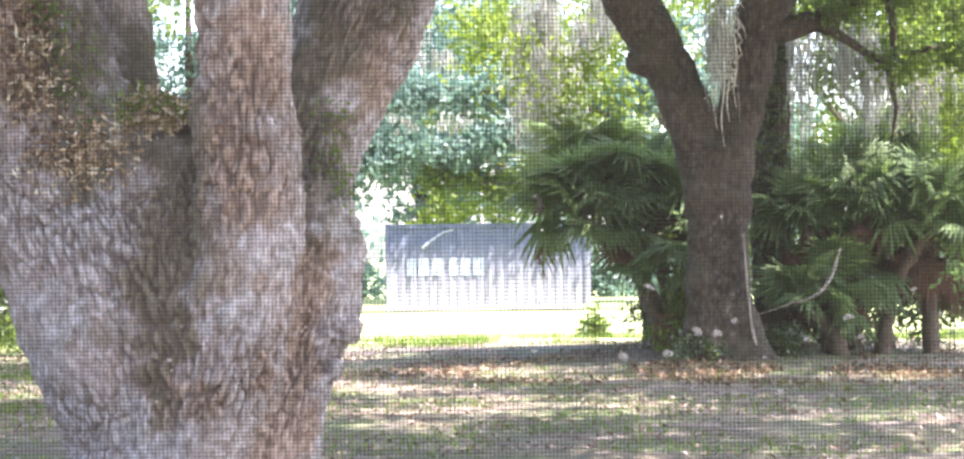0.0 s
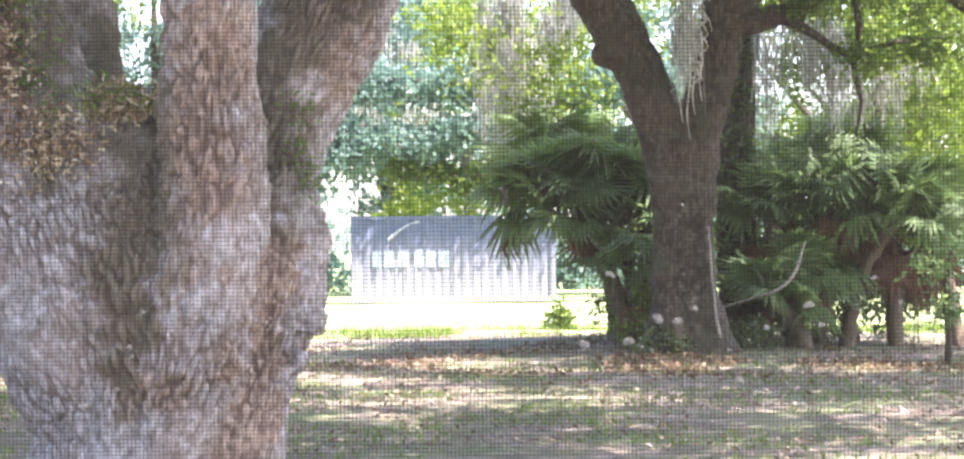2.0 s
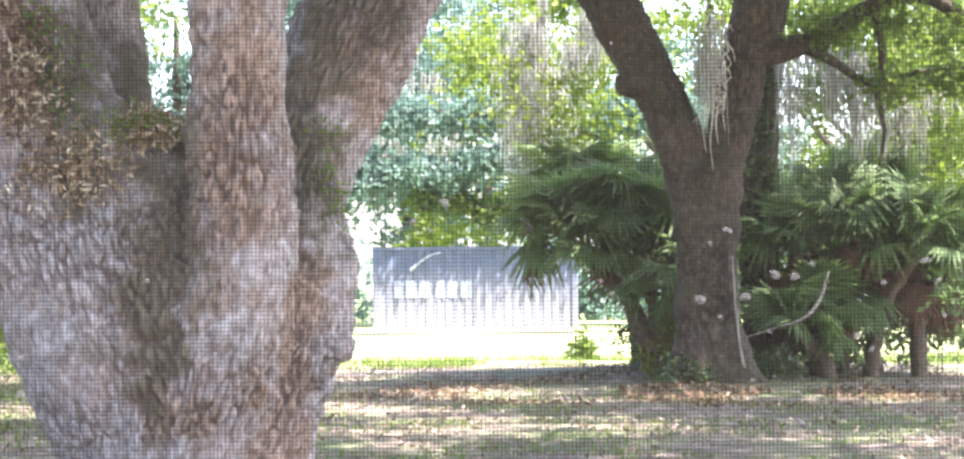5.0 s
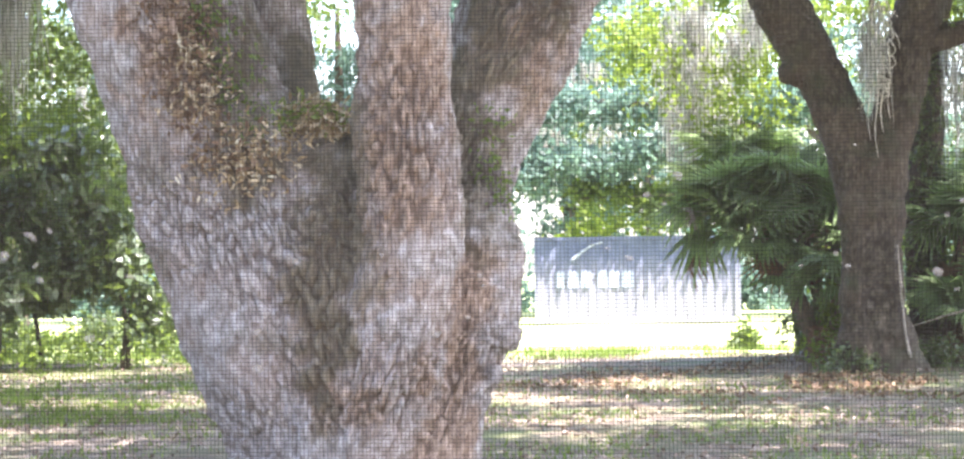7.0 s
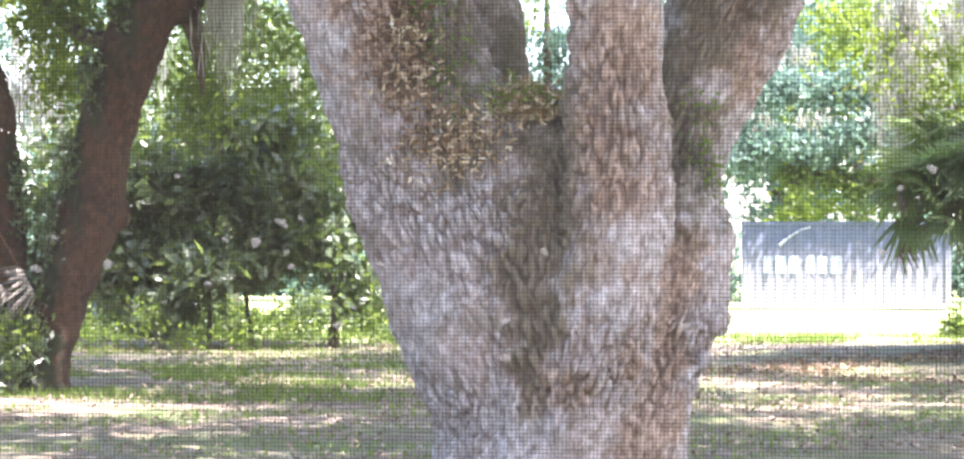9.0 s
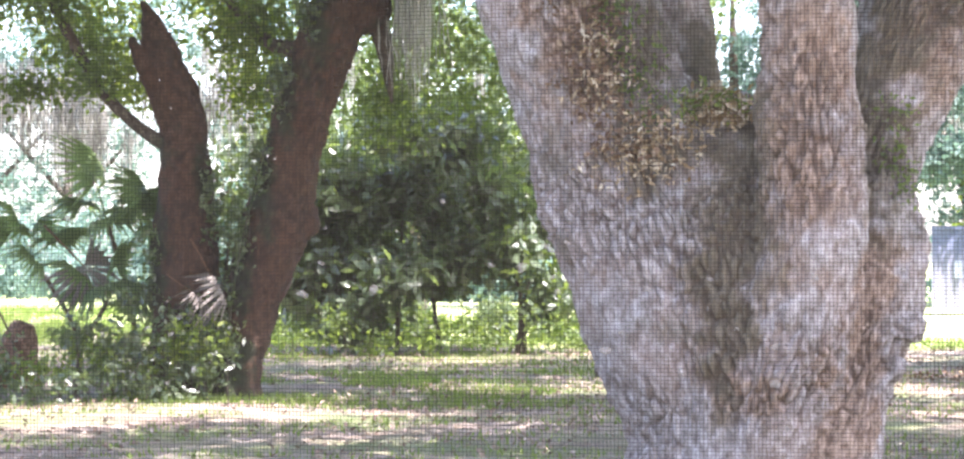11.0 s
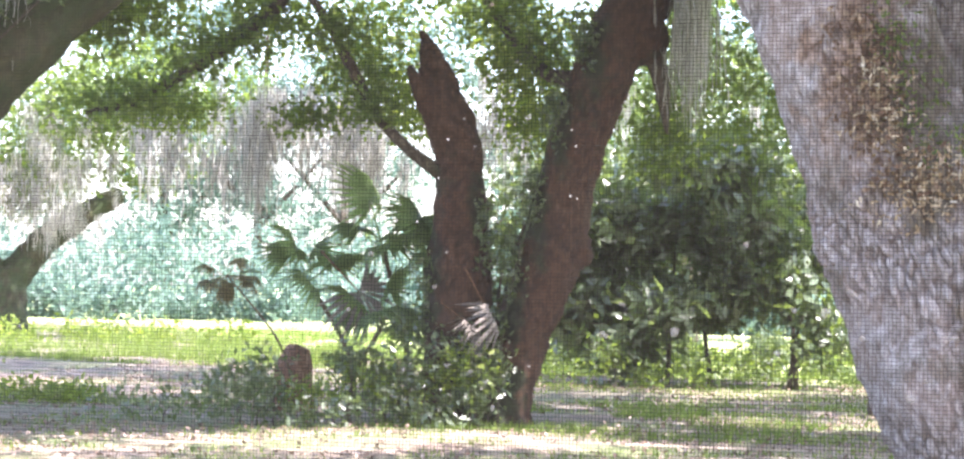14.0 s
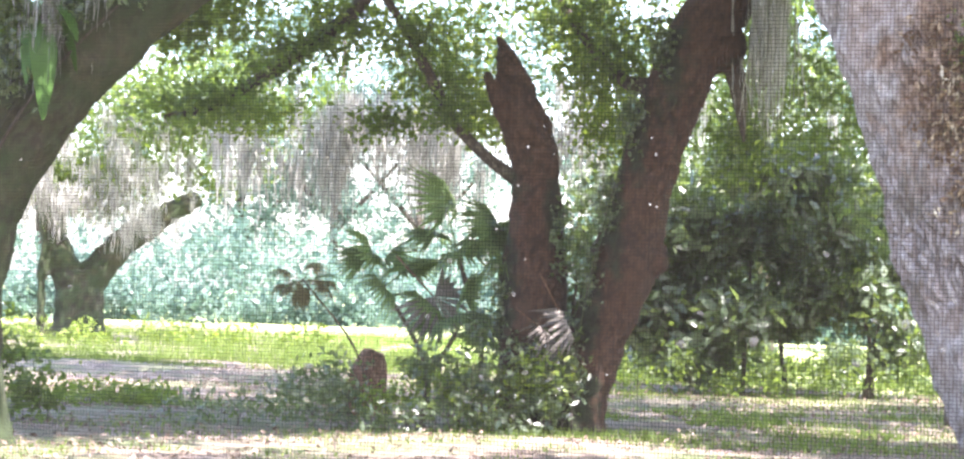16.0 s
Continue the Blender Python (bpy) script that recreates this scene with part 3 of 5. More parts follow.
# mossy: moss in the hollow; on the right limb it also paints shade
near_trunk = grown("trunk", near_lines, near_lumps, 0.0105, BARK_GREY, 0.042, 0.033, 4.0, 0.045, 12,
                   mossy=((-0.06, -0.62, 2.05, 0.24, 0.75), (-0.08, -0.66, 1.78, 0.24, 0.8), (-0.06, -0.68, 1.5, 0.22, 0.75), (-0.06, -0.68, 1.22, 0.16, 0.2), (0.62, -0.05, 2.5, 0.25, 0.5), (0.78, 0.02, 2.95, 0.2, 0.5), (0.62, -0.05, 2.05, 0.16, 0.4), (1.0, 0.1, 3.2, 0.25, 0.4), (0.05, -0.6, 1.62, 0.17, 0.4), (0.02, -0.62, 1.3, 0.14, 0.3), (-0.06, -0.6, 1.85, 0.17, 0.6), (0.02, -0.35, 2.15, 0.2, 0.4), (0.06, -0.45, 1.75, 0.15, 0.35), (-0.1, -0.6, 1.25, 0.12, 0.25), (-0.55, -0.4, 2.7, 0.26, 0.6), (-0.45, -0.5, 2.15, 0.3, 0.2), (0.74, -0.2, 2.1, 0.2, 0.45), (-0.3, 0.5, 2.8, 0.4, 0.6)),
                   rusty=((0.36, -0.85, 2.6, 0.26, 0.85), (0.3, -0.85, 2.15, 0.22, 0.5), (-0.02, -0.66, 1.65, 0.3, 0.5), (-0.05, -0.66, 2.0, 0.25, 0.5), (0.55, -0.55, 0.85, 0.2, 0.45), (0.5, -0.6, 0.6, 0.12, 0.45), (0.62, -0.5, 1.2, 0.14, 0.3), (0.0, -0.7, 0.95, 0.25, 0.2), (0.62, -0.5, 1.1, 0.09, 0.2), (0.51, -0.55, 0.85, 0.09, 0.2), (0.42, -0.6, 0.6, 0.09, 0.2), (0.7, -0.4, 1.55, 0.15, 0.25), (-0.85, -0.5, 2.9, 0.35, 0.6), (0.9, 0.0, 2.8, 0.3, 0.4)))
rng = np.random.default_rng(11)
NEAR_AT = pose(-1.5, 13.45, 0)
near_limbs = [([((-2.6, 0.2, 5.6, 0.3), (-4.5, 0.6, 7.2, 0.2), (-7.5, 1.2, 8.4, 0.08))], 8), ([((3.0, 0.3, 5.6, 0.24), (5.0, 1.0, 6.9, 0.16), (8.0, 1.5, 7.8, 0.06))], 8),
              ([((0.1, -0.6, 6.0, 0.2), (-0.4, -2.0, 7.8, 0.14), (-1.0, -4.5, 9.0, 0.05))], 8), ([((-0.7, 1.2, 4.6, 0.2), (-1.0, 3.5, 6.5, 0.15), (-1.5, 7.0, 8.2, 0.05))], 8)]
near_crown = shade_crown("crown", rng, [(-4, 0, 8.0, 5, 7, 1.3), (4, 1, 7.8, 6, 7, 1.3), (1.5, 6, 8.4, 5, 5, 1.3), (1, -4, 8.6, 8, 5, 1.3)], 95, 78, 0.38, 0.33, LEAF_OAK)
# unseen side leaves, added to shade the ground on the right
near_crown3 = shade_crown("side_shading_crown", rng, [(6, 6, 8.4, 5, 5, 1.2), (11, 7, 8.4, 5, 6, 1.2)], 80, 75, 0.36, 0.3, LEAF_OAK)
# unseen leaves added toward the sun to shade the trunk and right limb
near_crown2 = shade_crown("shading_crown", rng, [(3.2, -2.2, 7.4, 2.6, 2.4, 0.9), (2.9, -0.9, 7.0, 0.9, 0.8, 0.4), (3.4, -0.9, 7.6, 0.9, 0.8, 0.4), (2.6, -0.6, 6.4, 0.7, 0.5, 0.3), (2.2, -0.5, 5.8, 0.5, 0.4, 0.25), (2.0, -1.2, 6.0, 1.6, 1.4, 0.6), (1.7, -1.7, 5.4, 0.8, 0.6, 0.4), (0.6, -1.1, 5.6, 0.8, 0.6, 0.4)], 80, 60, 0.4, 0.22, LEAF_OAK)
near_oak = oak(NEAR_AT, "broad grey live oak with forked trunk and ridged bark", near_trunk, near_limbs, BARK_GREY, [near_crown, near_crown2, near_crown3])

# the right-hand oak on its low rise
right_lines = (
    ((0.05, 0, -0.3, 0.8), (0.0, 0, 0.1, 0.56), (-0.18, 0, 0.9, 0.42), (-0.2, 0, 1.8, 0.42), (-0.2, 0, 2.7, 0.42), (-0.2, 0, 3.1, 0.4)),
    ((-0.3, 0, 2.5, 0.36), (-0.72, 0, 3.85, 0.36), (-1.48, 0, 5.35, 0.40), (-2.4, 0.2, 7.0, 0.36), (-4.2, 0.6, 8.6, 0.25)),
    ((-0.1, 0, 2.6, 0.32), (0.2, 0, 3.85, 0.33), (0.55, 0, 5.35, 0.38), (1.2, 0.2, 7.2, 0.32), (2.8, 0.5, 9.0, 0.22)),
)
right_lines += (((-0.45, -0.25, 0.0, 0.35), (-0.42, -0.22, 1.0, 0.24), (-0.45, -0.2, 2.4, 0.25), (-0.72, -0.05, 3.8, 0.3)), ((0.3, -0.25, 0.0, 0.3), (0.08, -0.24, 0.9, 0.2), (0.06, -0.2, 2.4, 0.22), (0.2, -0.05, 3.8, 0.28)))
right_trunk = grown("trunk", right_lines, ((-1.3, -0.15, 4.3, 0.2),), 0.035, BARK_BROWN, 0.09, 0.026, 2.6, 0.05)
RIGHT_AT = place(5.84, 36.2)
right_limbs = [([((-2.4, 0.2, 7.0, 0.3), (-4.0, 0.5, 6.6, 0.16), (-5.2, 1.0, 5.6, 0.06))], 8), ([((0.5, 0, 4.7, 0.2), (1.3, 0, 4.9, 0.15), (2.0, 0, 5.28, 0.13), (2.55, 0, 5.55, 0.12), (3.1, 0, 5.5, 0.11), (3.45, 0.1, 5.25, 0.10), (4.05, 0.1, 4.8, 0.08), (4.5, 0.2, 4.2, 0.06), (5.0, 0.2, 3.4, 0.03))], 9),
               ([((1.2, 0, 4.85, 0.1), (1.74, 0, 4.56, 0.07), (2.18, 0, 4.28, 0.06), (2.9, 0.1, 4.45, 0.04), (3.6, 0.1, 4.5, 0.02))], 7),
               ([((2.25, 0, 5.35, 0.08), (2.36, 0, 4.7, 0.06), (2.28, 0, 4.1, 0.05), (2.38, 0, 3.6, 0.035), (2.3, 0.1, 3.1, 0.012))], 7)]
rng = np.random.default_rng(12)
right_crowns = [
    # out of view, added on the sun's side to keep the trunk dark
    shade_crown("shading_crown", rng, [(2.3, -1.5, 7.2, 2.0, 1.6, 0.7), (1.2, -1.0, 6.8, 1.2, 1.0, 0.5), (-0.6, -1.2, 7.4, 1.6, 1.2, 0.5)], 60, 50, 0.35, 0.24, LEAF_OAK),
    # crown, with unseen outlying blobs added to shade ground and palmettos
    shade_crown("crown", rng, [(-5.2, -2.8, 8.4, 3.8, 4.2, 1.3), (7.2, -1.5, 8.4, 3.8, 4.5, 1.3), (0, -5, 8.8, 7, 5, 1.2), (8, -4, 8.6, 5, 6, 1.2), (5, -11, 8.6, 6, 5, 1.2), (1.2, 1.0, 8.9, 1.6, 1.4, 0.7), (5.5, -8, 8.7, 3.4, 2.6, 1.0)], 54, 78, 0.38, 0.33, LEAF_OAK),
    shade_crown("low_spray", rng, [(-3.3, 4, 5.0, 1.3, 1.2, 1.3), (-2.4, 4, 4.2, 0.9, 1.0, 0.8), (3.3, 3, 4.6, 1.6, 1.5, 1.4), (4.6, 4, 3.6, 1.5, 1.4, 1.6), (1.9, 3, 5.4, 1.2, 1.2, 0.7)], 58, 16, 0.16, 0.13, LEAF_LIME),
    shade_crown("limb_spray", rng, [(1.6, -0.3, 5.0, 0.5, 0.4, 0.3), (2.5, -0.3, 5.2, 0.6, 0.4, 0.35), (3.4, -0.3, 5.0, 0.6, 0.4, 0.4), (4.3, -0.2, 4.4, 0.6, 0.4, 0.5), (2.4, -0.2, 4.2, 0.4, 0.3, 0.3), (3.3, -0.2, 4.3, 0.5, 0.3, 0.2), (4.8, 0, 3.5, 0.5, 0.4, 0.4)], 40, 9, 0.15, 0.12, LEAF_OAK),
]
oak(RIGHT_AT, "dark forked live oak with hanging moss, on a low rise", right_trunk, right_limbs, BARK_BROWN, right_crowns)

# a darker oak just behind it
behind_lines = (((0, 0, -0.2, 0.5), (0, 0, 0.4, 0.34), (-0.06, 0, 2.5, 0.31), (0.05, 0, 4.5, 0.29), (0.3, 0, 7.0, 0.26)),)
rng = np.random.default_rng(13)
oak(place(6.8, 39.0), "dark upright live oak trunk behind palmettos", grown("trunk", behind_lines, (), 0.05, BARK_BROWN, 0.12, 0.02, 2.6, 0.05), (), BARK_BROWN,
    [shade_crown("crown", rng, [(4, 2.5, 8.5, 4, 3.5, 1.5), (2.4, -1.2, 8.0, 1.4, 1.2, 0.8)], 90, 34, 0.36, 0.24, LEAF_OAK),
     shade_crown("low_spray", rng, [(1.2, 1.0, 5.3, 0.9, 0.7, 0.6), (2.3, 1.2, 4.6, 0.9, 0.7, 0.7), (3.4, 1.5, 5.2, 1.0, 0.7, 0.8), (4.3, 1.5, 4.2, 0.8, 0.7, 0.7), (2.9, 1.3, 3.7, 0.6, 0.6, 0.5), (0.9, 1.0, 4.3, 0.4, 0.4, 0.4)], 34, 18, 0.2, 0.13, LEAF_OAK)])

# the red-brown double oak with a broken stem
twin_lines = (
    ((-0.1, 0, -0.25, 0.5), (-0.08, 0, 0.2, 0.32), (0.1, 0, 1.0, 0.33), (0.40, 0, 2.0, 0.40), (0.70, 0, 3.25, 0.34), (1.16, 0, 4.55, 0.38), (1.6, 0.1, 5.3, 0.36), (2.6, 0.3, 7.0, 0.3), (4.2, 0.5, 8.4, 0.2)),
    ((-0.5, 0.3, -0.2, 0.55), (-0.6, 0.3, 0.8, 0.46), (-0.66, 0.3, 1.66, 0.42), (-0.65, 0.3, 2.9, 0.29), (-0.78, 0.3, 3.6, 0.30), (-0.98, 0.3, 4.2, 0.18), (-1.1, 0.3, 4.55, 0.11), (-1.17, 0.3, 4.74, 0.04)),
    ((-0.9, 0.25, 3.55, 0.16), (-1.16, 0.22, 3.95, 0.10), (-1.28, 0.2, 4.28, 0.03)),
)
twin_trunk = grown("trunk", twin_lines, ((-0.2, 0.1, 0.5, 0.45), (0.75, 0, 2.1, 0.22), (1.5, 0, 4.6, 0.3)), 0.035, BARK_RED, 0.08, 0.02, 2.8, 0.04,
                   mossy=((-0.1, -0.3, 0.3, 0.28, 0.55), (-0.5, -0.15, 0.6, 0.35, 0.6), (0.0, -0.25, 1.6, 0.16, 0.8), (0.28, -0.3, 2.6, 0.14, 0.8), (0.52, -0.3, 3.6, 0.14, 0.7), (0.9, -0.3, 4.5, 0.16, 0.6), (-0.42, 0.0, 2.6, 0.12, 0.5), (-0.98, 0.1, 1.7, 0.14, 0.7)))
TWIN_AT = place(-18.1, 29.5)
# limb added to carry the unseen shading leaves far behind
twin_limbs = [([((2.6, 0.3, 6.9, 0.2), (0.5, 4.0, 8.0, 0.15), (-3.0, 9.0, 8.5, 0.1), (-5.5, 13.5, 8.8, 0.04))], 8),
              ([((-0.9, 0.25, 3.0, 0.10), (-1.2, 0.2, 3.2, 0.07), (-1.63, 0.1, 3.62, 0.065), (-1.85, 0.05, 4.0, 0.06), (-2.05, 0, 4.35, 0.065), (-2.5, 0, 5.1, 0.05), (-3.6, 0, 6.0, 0.03))], 8),
              ([((0.9, 0.1, 4.1, 0.16), (0.4, 0.4, 4.2, 0.09), (0.0, 0.6, 4.6, 0.07), (-0.7, 0.8, 5.6, 0.04))], 8),
              ([((-2.4, 0.5, 5.7, 0.09), (-3.0, 0.6, 4.95, 0.09), (-3.7, 0.8, 4.45, 0.10), (-4.1, 0.9, 4.2, 0.07), (-4.7, 1.0, 3.85, 0.07), (-5.3, 1.0, 3.7, 0.03))], 8),
              # limb added to carry the outer shading leaves
              ([((2.6, 0.2, 6.9, 0.18), (4.6, -2.6, 8.0, 0.13), (7.5, -5.5, 8.9, 0.06))], 8),
              ([((1.5, 0.1, 4.75, 0.17), (1.68, 0.1, 4.3, 0.12), (1.74, 0.1, 3.95, 0.09), (1.8, 0.1, 3.5, 0.02))], 7)]
rng = np.random.default_rng(14)
twin_crowns = [
    # unseen leaf mass added to shade both stems
    shade_crown("shading_crown", rng, [(1.7, -2.3, 7.2, 2.0, 1.6, 0.6), (0.3, -2.0, 6.9, 1.4, 1.2, 0.5), (2.6, -1.8, 7.4, 1.4, 1.2, 0.5)], 60, 50, 0.35, 0.24, LEAF_OAK),
    # crown, with unseen far blobs added to shade the shrub and the litter
    shade_crown("crown", rng, [(-4, -1, 8.4, 5, 5, 1.2), (4, 0, 8.4, 5, 6, 1.3), (-1, -3, 9.0, 4.5, 3, 1.2), (1, 5, 8.6, 5, 4, 1.3), (-4.5, 12, 8.7, 5.5, 4.5, 1.2), (5.6, 10.6, 8.9, 2.6, 2.2, 1.0), (-8, 17, 8.8, 5, 4, 1.2)], 76, 78, 0.38, 0.33, LEAF_OAK),
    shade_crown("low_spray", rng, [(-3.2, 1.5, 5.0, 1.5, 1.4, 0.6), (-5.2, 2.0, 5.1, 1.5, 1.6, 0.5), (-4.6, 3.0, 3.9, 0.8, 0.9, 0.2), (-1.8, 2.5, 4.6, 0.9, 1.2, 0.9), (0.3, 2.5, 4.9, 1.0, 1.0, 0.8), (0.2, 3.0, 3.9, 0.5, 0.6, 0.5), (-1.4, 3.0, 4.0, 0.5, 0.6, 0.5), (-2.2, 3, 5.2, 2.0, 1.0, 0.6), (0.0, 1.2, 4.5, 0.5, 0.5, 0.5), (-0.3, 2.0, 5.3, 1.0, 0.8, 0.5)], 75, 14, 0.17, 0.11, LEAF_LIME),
]
# the outer leaves are unseen, added to shade the foreground
oak(TWIN_AT, "red-brown live oak with two stems, one broken off short", twin_trunk, twin_limbs, BARK_BROWN, twin_crowns + [shade_crown("outer_shading_crown", np.random.default_rng(141), [(7.5, -5.5, 9.0, 3.2, 2.0, 1.0)], 60, 70, 0.38, 0.33, LEAF_OAK), shade_crown("side_spray", rng, [(2.4, 2.2, 4.5, 1.0, 0.8, 0.8), (3.3, 2.6, 3.9, 0.9, 0.8, 0.7), (1.9, 2.0, 3.6, 0.4, 0.5, 0.6), (4.2, 2.6, 4.8, 0.9, 0.8, 0.6)], 34, 18, 0.2, 0.13, LEAF_OAK), shade_crown("limb_spray", rng, [(-5.0, 1.0, 3.8, 0.6, 0.4, 0.25), (-4.0, 0.9, 4.3, 0.5, 0.4, 0.25), (-3.2, 0.7, 4.9, 0.5, 0.4, 0.3), (-1.9, 0.9, 4.2, 0.5, 0.3, 0.2), (-2.6, 1.0, 3.7, 0.5, 0.3, 0.15), (-3.5, 0.3, 4.5, 0.6, 0.3, 0.3), (-4.6, 0.5, 3.95, 0.6, 0.3, 0.25), (-2.2, -0.2, 4.6, 0.4, 0.2, 0.35), (-1.75, -0.1, 3.8, 0.25, 0.15, 0.3), (0.25, 0.25, 4.5, 0.45, 0.2, 0.4), (-0.2, 0.45, 5.0, 0.5, 0.25, 0.4)], 34, 11, 0.13, 0.11, LEAF_OAK)])

# a mossy oak whose thick limb reaches over the view
reach_lines = (((0, 0, -0.3, 0.95), (0, 0, 0.5, 0.72), (0.05, 0, 1.6, 0.62), (0.35, 0, 2.65, 0.58), (1.0, 0, 3.65, 0.56), (2.0, 0.2, 4.6, 0.48), (3.2, 0.5, 5.5, 0.4), (5.0, 1.0, 6.8, 0.28)),
               ((0.0, 0.1, 1.5, 0.5), (-0.6, 0.2, 3.0, 0.42), (-1.6, 0.4, 5.2, 0.34), (-2.6, 0.5, 7.2, 0.25)))
rng = np.random.default_rng(15)
oak(place(-33.0, 25.0), "mossy live oak with a thick rising limb", grown("trunk", reach_lines, (), 0.045, BARK_MOSSY, 0.09, 0.016, 2.6, 0.04),
    [([((1.2, 0.1, 4.2, 0.2), (2.3, 0.3, 5.2, 0.12), (3.4, 0.4, 6.4, 0.05))], 8)], BARK_MOSSY,
    [shade_crown("crown", rng, [(0, 0, 8.6, 6, 6, 1.5), (5, 2, 8.6, 4, 5, 1.3)], 26, 190, 0.7, 0.33, LEAF_OAK),
     # added above the view to shade the thick limb
     shade_crown("shading_crown", rng, [(1.4, -1.3, 6.6, 1.4, 1.0, 0.5), (2.8, -1.0, 7.0, 1.3, 0.9, 0.5), (1.8, -1.9, 7.3, 1.2, 1.0, 0.4), (0.9, -1.6, 7.0, 1.0, 0.8, 0.4)], 60, 40, 0.35, 0.24, LEAF_OAK),
     shade_crown("low_spray", rng, [(1.0, 1.5, 5.2, 1.2, 1.0, 0.6), (3.2, 2.0, 5.6, 1.6, 1.0, 0.6), (2.4, 1.5, 4.5, 0.9, 0.6, 0.4)], 60, 16, 0.15, 0.12, LEAF_OAK)])

# a far oak that forks low on the lawn's edge
low_lines = (((0, 0, -0.3, 1.1), (0, 0, 0.3, 0.78), (0, 0, 1.3, 0.70), (-0.1, 0, 2.0, 0.66)),
             ((0.1, 0, 1.3, 0.5), (0.9, 0, 2.5, 0.46), (1.9, 0, 3.3, 0.38), (3.4, 0.3, 4.3, 0.28)),
             ((-0.2, 0, 1.4, 0.5), (-0.7, 0, 2.7, 0.42), (-1.0, 0, 4.2, 0.36), (-1.8, 0.3, 6.5, 0.28)),
             ((-1.05, -0.3, -0.2, 0.2), (-1.1, -0.3, 1.5, 0.14), (-1.05, -0.3, 3.2, 0.12), (-1.2, -0.2, 5.0, 0.1)))
rng = np.random.default_rng(16)
oak(place(-29.7, 74.0), "far live oak with a low fork and pale hanging moss", grown("trunk", low_lines, (), 0.09, BARK_MOSSY, 0.2, 0.03, 2.5, 0.08), (), BARK_MOSSY,
    [shade_crown("crown", rng, [(-2, 0, 6.5, 4, 3, 2.0), (2.5, -1, 6.0, 4, 3, 1.9), (0, 0, 4.6, 2.6, 2, 0.9), (4, -4, 7, 3.5, 3, 1.5)], 120, 22, 0.3, 0.24, LEAF_OAK)])


# ---- far trees ----
def far_tree(turn, away, tall, wide, low, mat, seed):
    rng = np.random.default_rng(seed)
    tree = thing("far_tree", place(turn, away), "far leafy tree beyond the lawn, hung with pale moss", "tree", "trees beyond the lawn")
    lean = rng.normal(0, 0.4)
    part("trunk", limb_mesh("trunk", [((0, 0, -0.2, 0.42), (0, 0, 1.0, 0.32), (lean, 0, tall * 0.45, 0.25), (lean * 1.5, 0, tall * 0.85, 0.08)),
                                      ((0, 0, tall * 0.25, 0.18), (wide * 0.5, 0, tall * 0.5, 0.08)), ((0, 0, tall * 0.3, 0.18), (-wide * 0.5, 0.3, tall * 0.55, 0.08))], BARK_BROWN, 0.6, 7), tree)
    blobs = []
    for i in range(11):
        a = rng.uniform(0, 2 * np.pi)
        r = wide * 0.62 * rng.uniform(0, 1) ** 0.5
        z = low + (tall - low) * (i + 0.5) / 11
        k = wide * rng.uniform(0.32, 0.5)
        blobs.append((r * math.cos(a), r * math.sin(a) * 0.7, z, k, k, k * 0.6))
    part("crown", leaves("crown", tufts(blobs, 48, 20, 0.27, rng, 0.4), 0.29, mat, rng, 0.5, 0.4), tree)
    return tree


for i, (turn, away, tall, wide, low, mat) in enumerate((
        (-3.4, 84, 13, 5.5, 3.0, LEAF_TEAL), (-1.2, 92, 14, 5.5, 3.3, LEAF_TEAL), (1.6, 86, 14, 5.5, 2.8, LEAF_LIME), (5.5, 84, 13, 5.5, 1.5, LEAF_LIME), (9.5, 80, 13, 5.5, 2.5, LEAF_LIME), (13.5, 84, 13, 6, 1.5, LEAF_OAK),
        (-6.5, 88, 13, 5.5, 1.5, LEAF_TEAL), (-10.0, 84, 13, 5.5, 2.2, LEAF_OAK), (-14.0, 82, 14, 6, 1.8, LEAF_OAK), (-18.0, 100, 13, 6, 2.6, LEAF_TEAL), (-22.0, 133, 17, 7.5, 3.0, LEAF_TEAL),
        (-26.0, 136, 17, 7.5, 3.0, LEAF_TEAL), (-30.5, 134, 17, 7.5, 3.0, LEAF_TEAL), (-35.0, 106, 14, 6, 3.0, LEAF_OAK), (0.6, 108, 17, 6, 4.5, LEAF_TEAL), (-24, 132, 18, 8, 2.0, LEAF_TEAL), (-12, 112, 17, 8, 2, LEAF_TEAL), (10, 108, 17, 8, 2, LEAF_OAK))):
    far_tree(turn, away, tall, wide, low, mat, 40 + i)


rng = np.random.default_rng(58)
# foliage behind the container; its reach is added to shade the upper wall
lean_tree = thing("far_tree", pose(7.5, 75.5, 0), "far leafy tree whose branches reach over the container", "tree", "trees beyond the lawn")
part("trunk", limb_mesh("trunk", [((0, 0, -0.2, 0.4), (0, 0, 2.0, 0.3), (-1.5, -1.0, 4.6, 0.2), (-5.0, -2.0, 6.2, 0.1), (-8.5, -2.6, 6.6, 0.04))], BARK_BROWN, 0.5, 8), lean_tree)
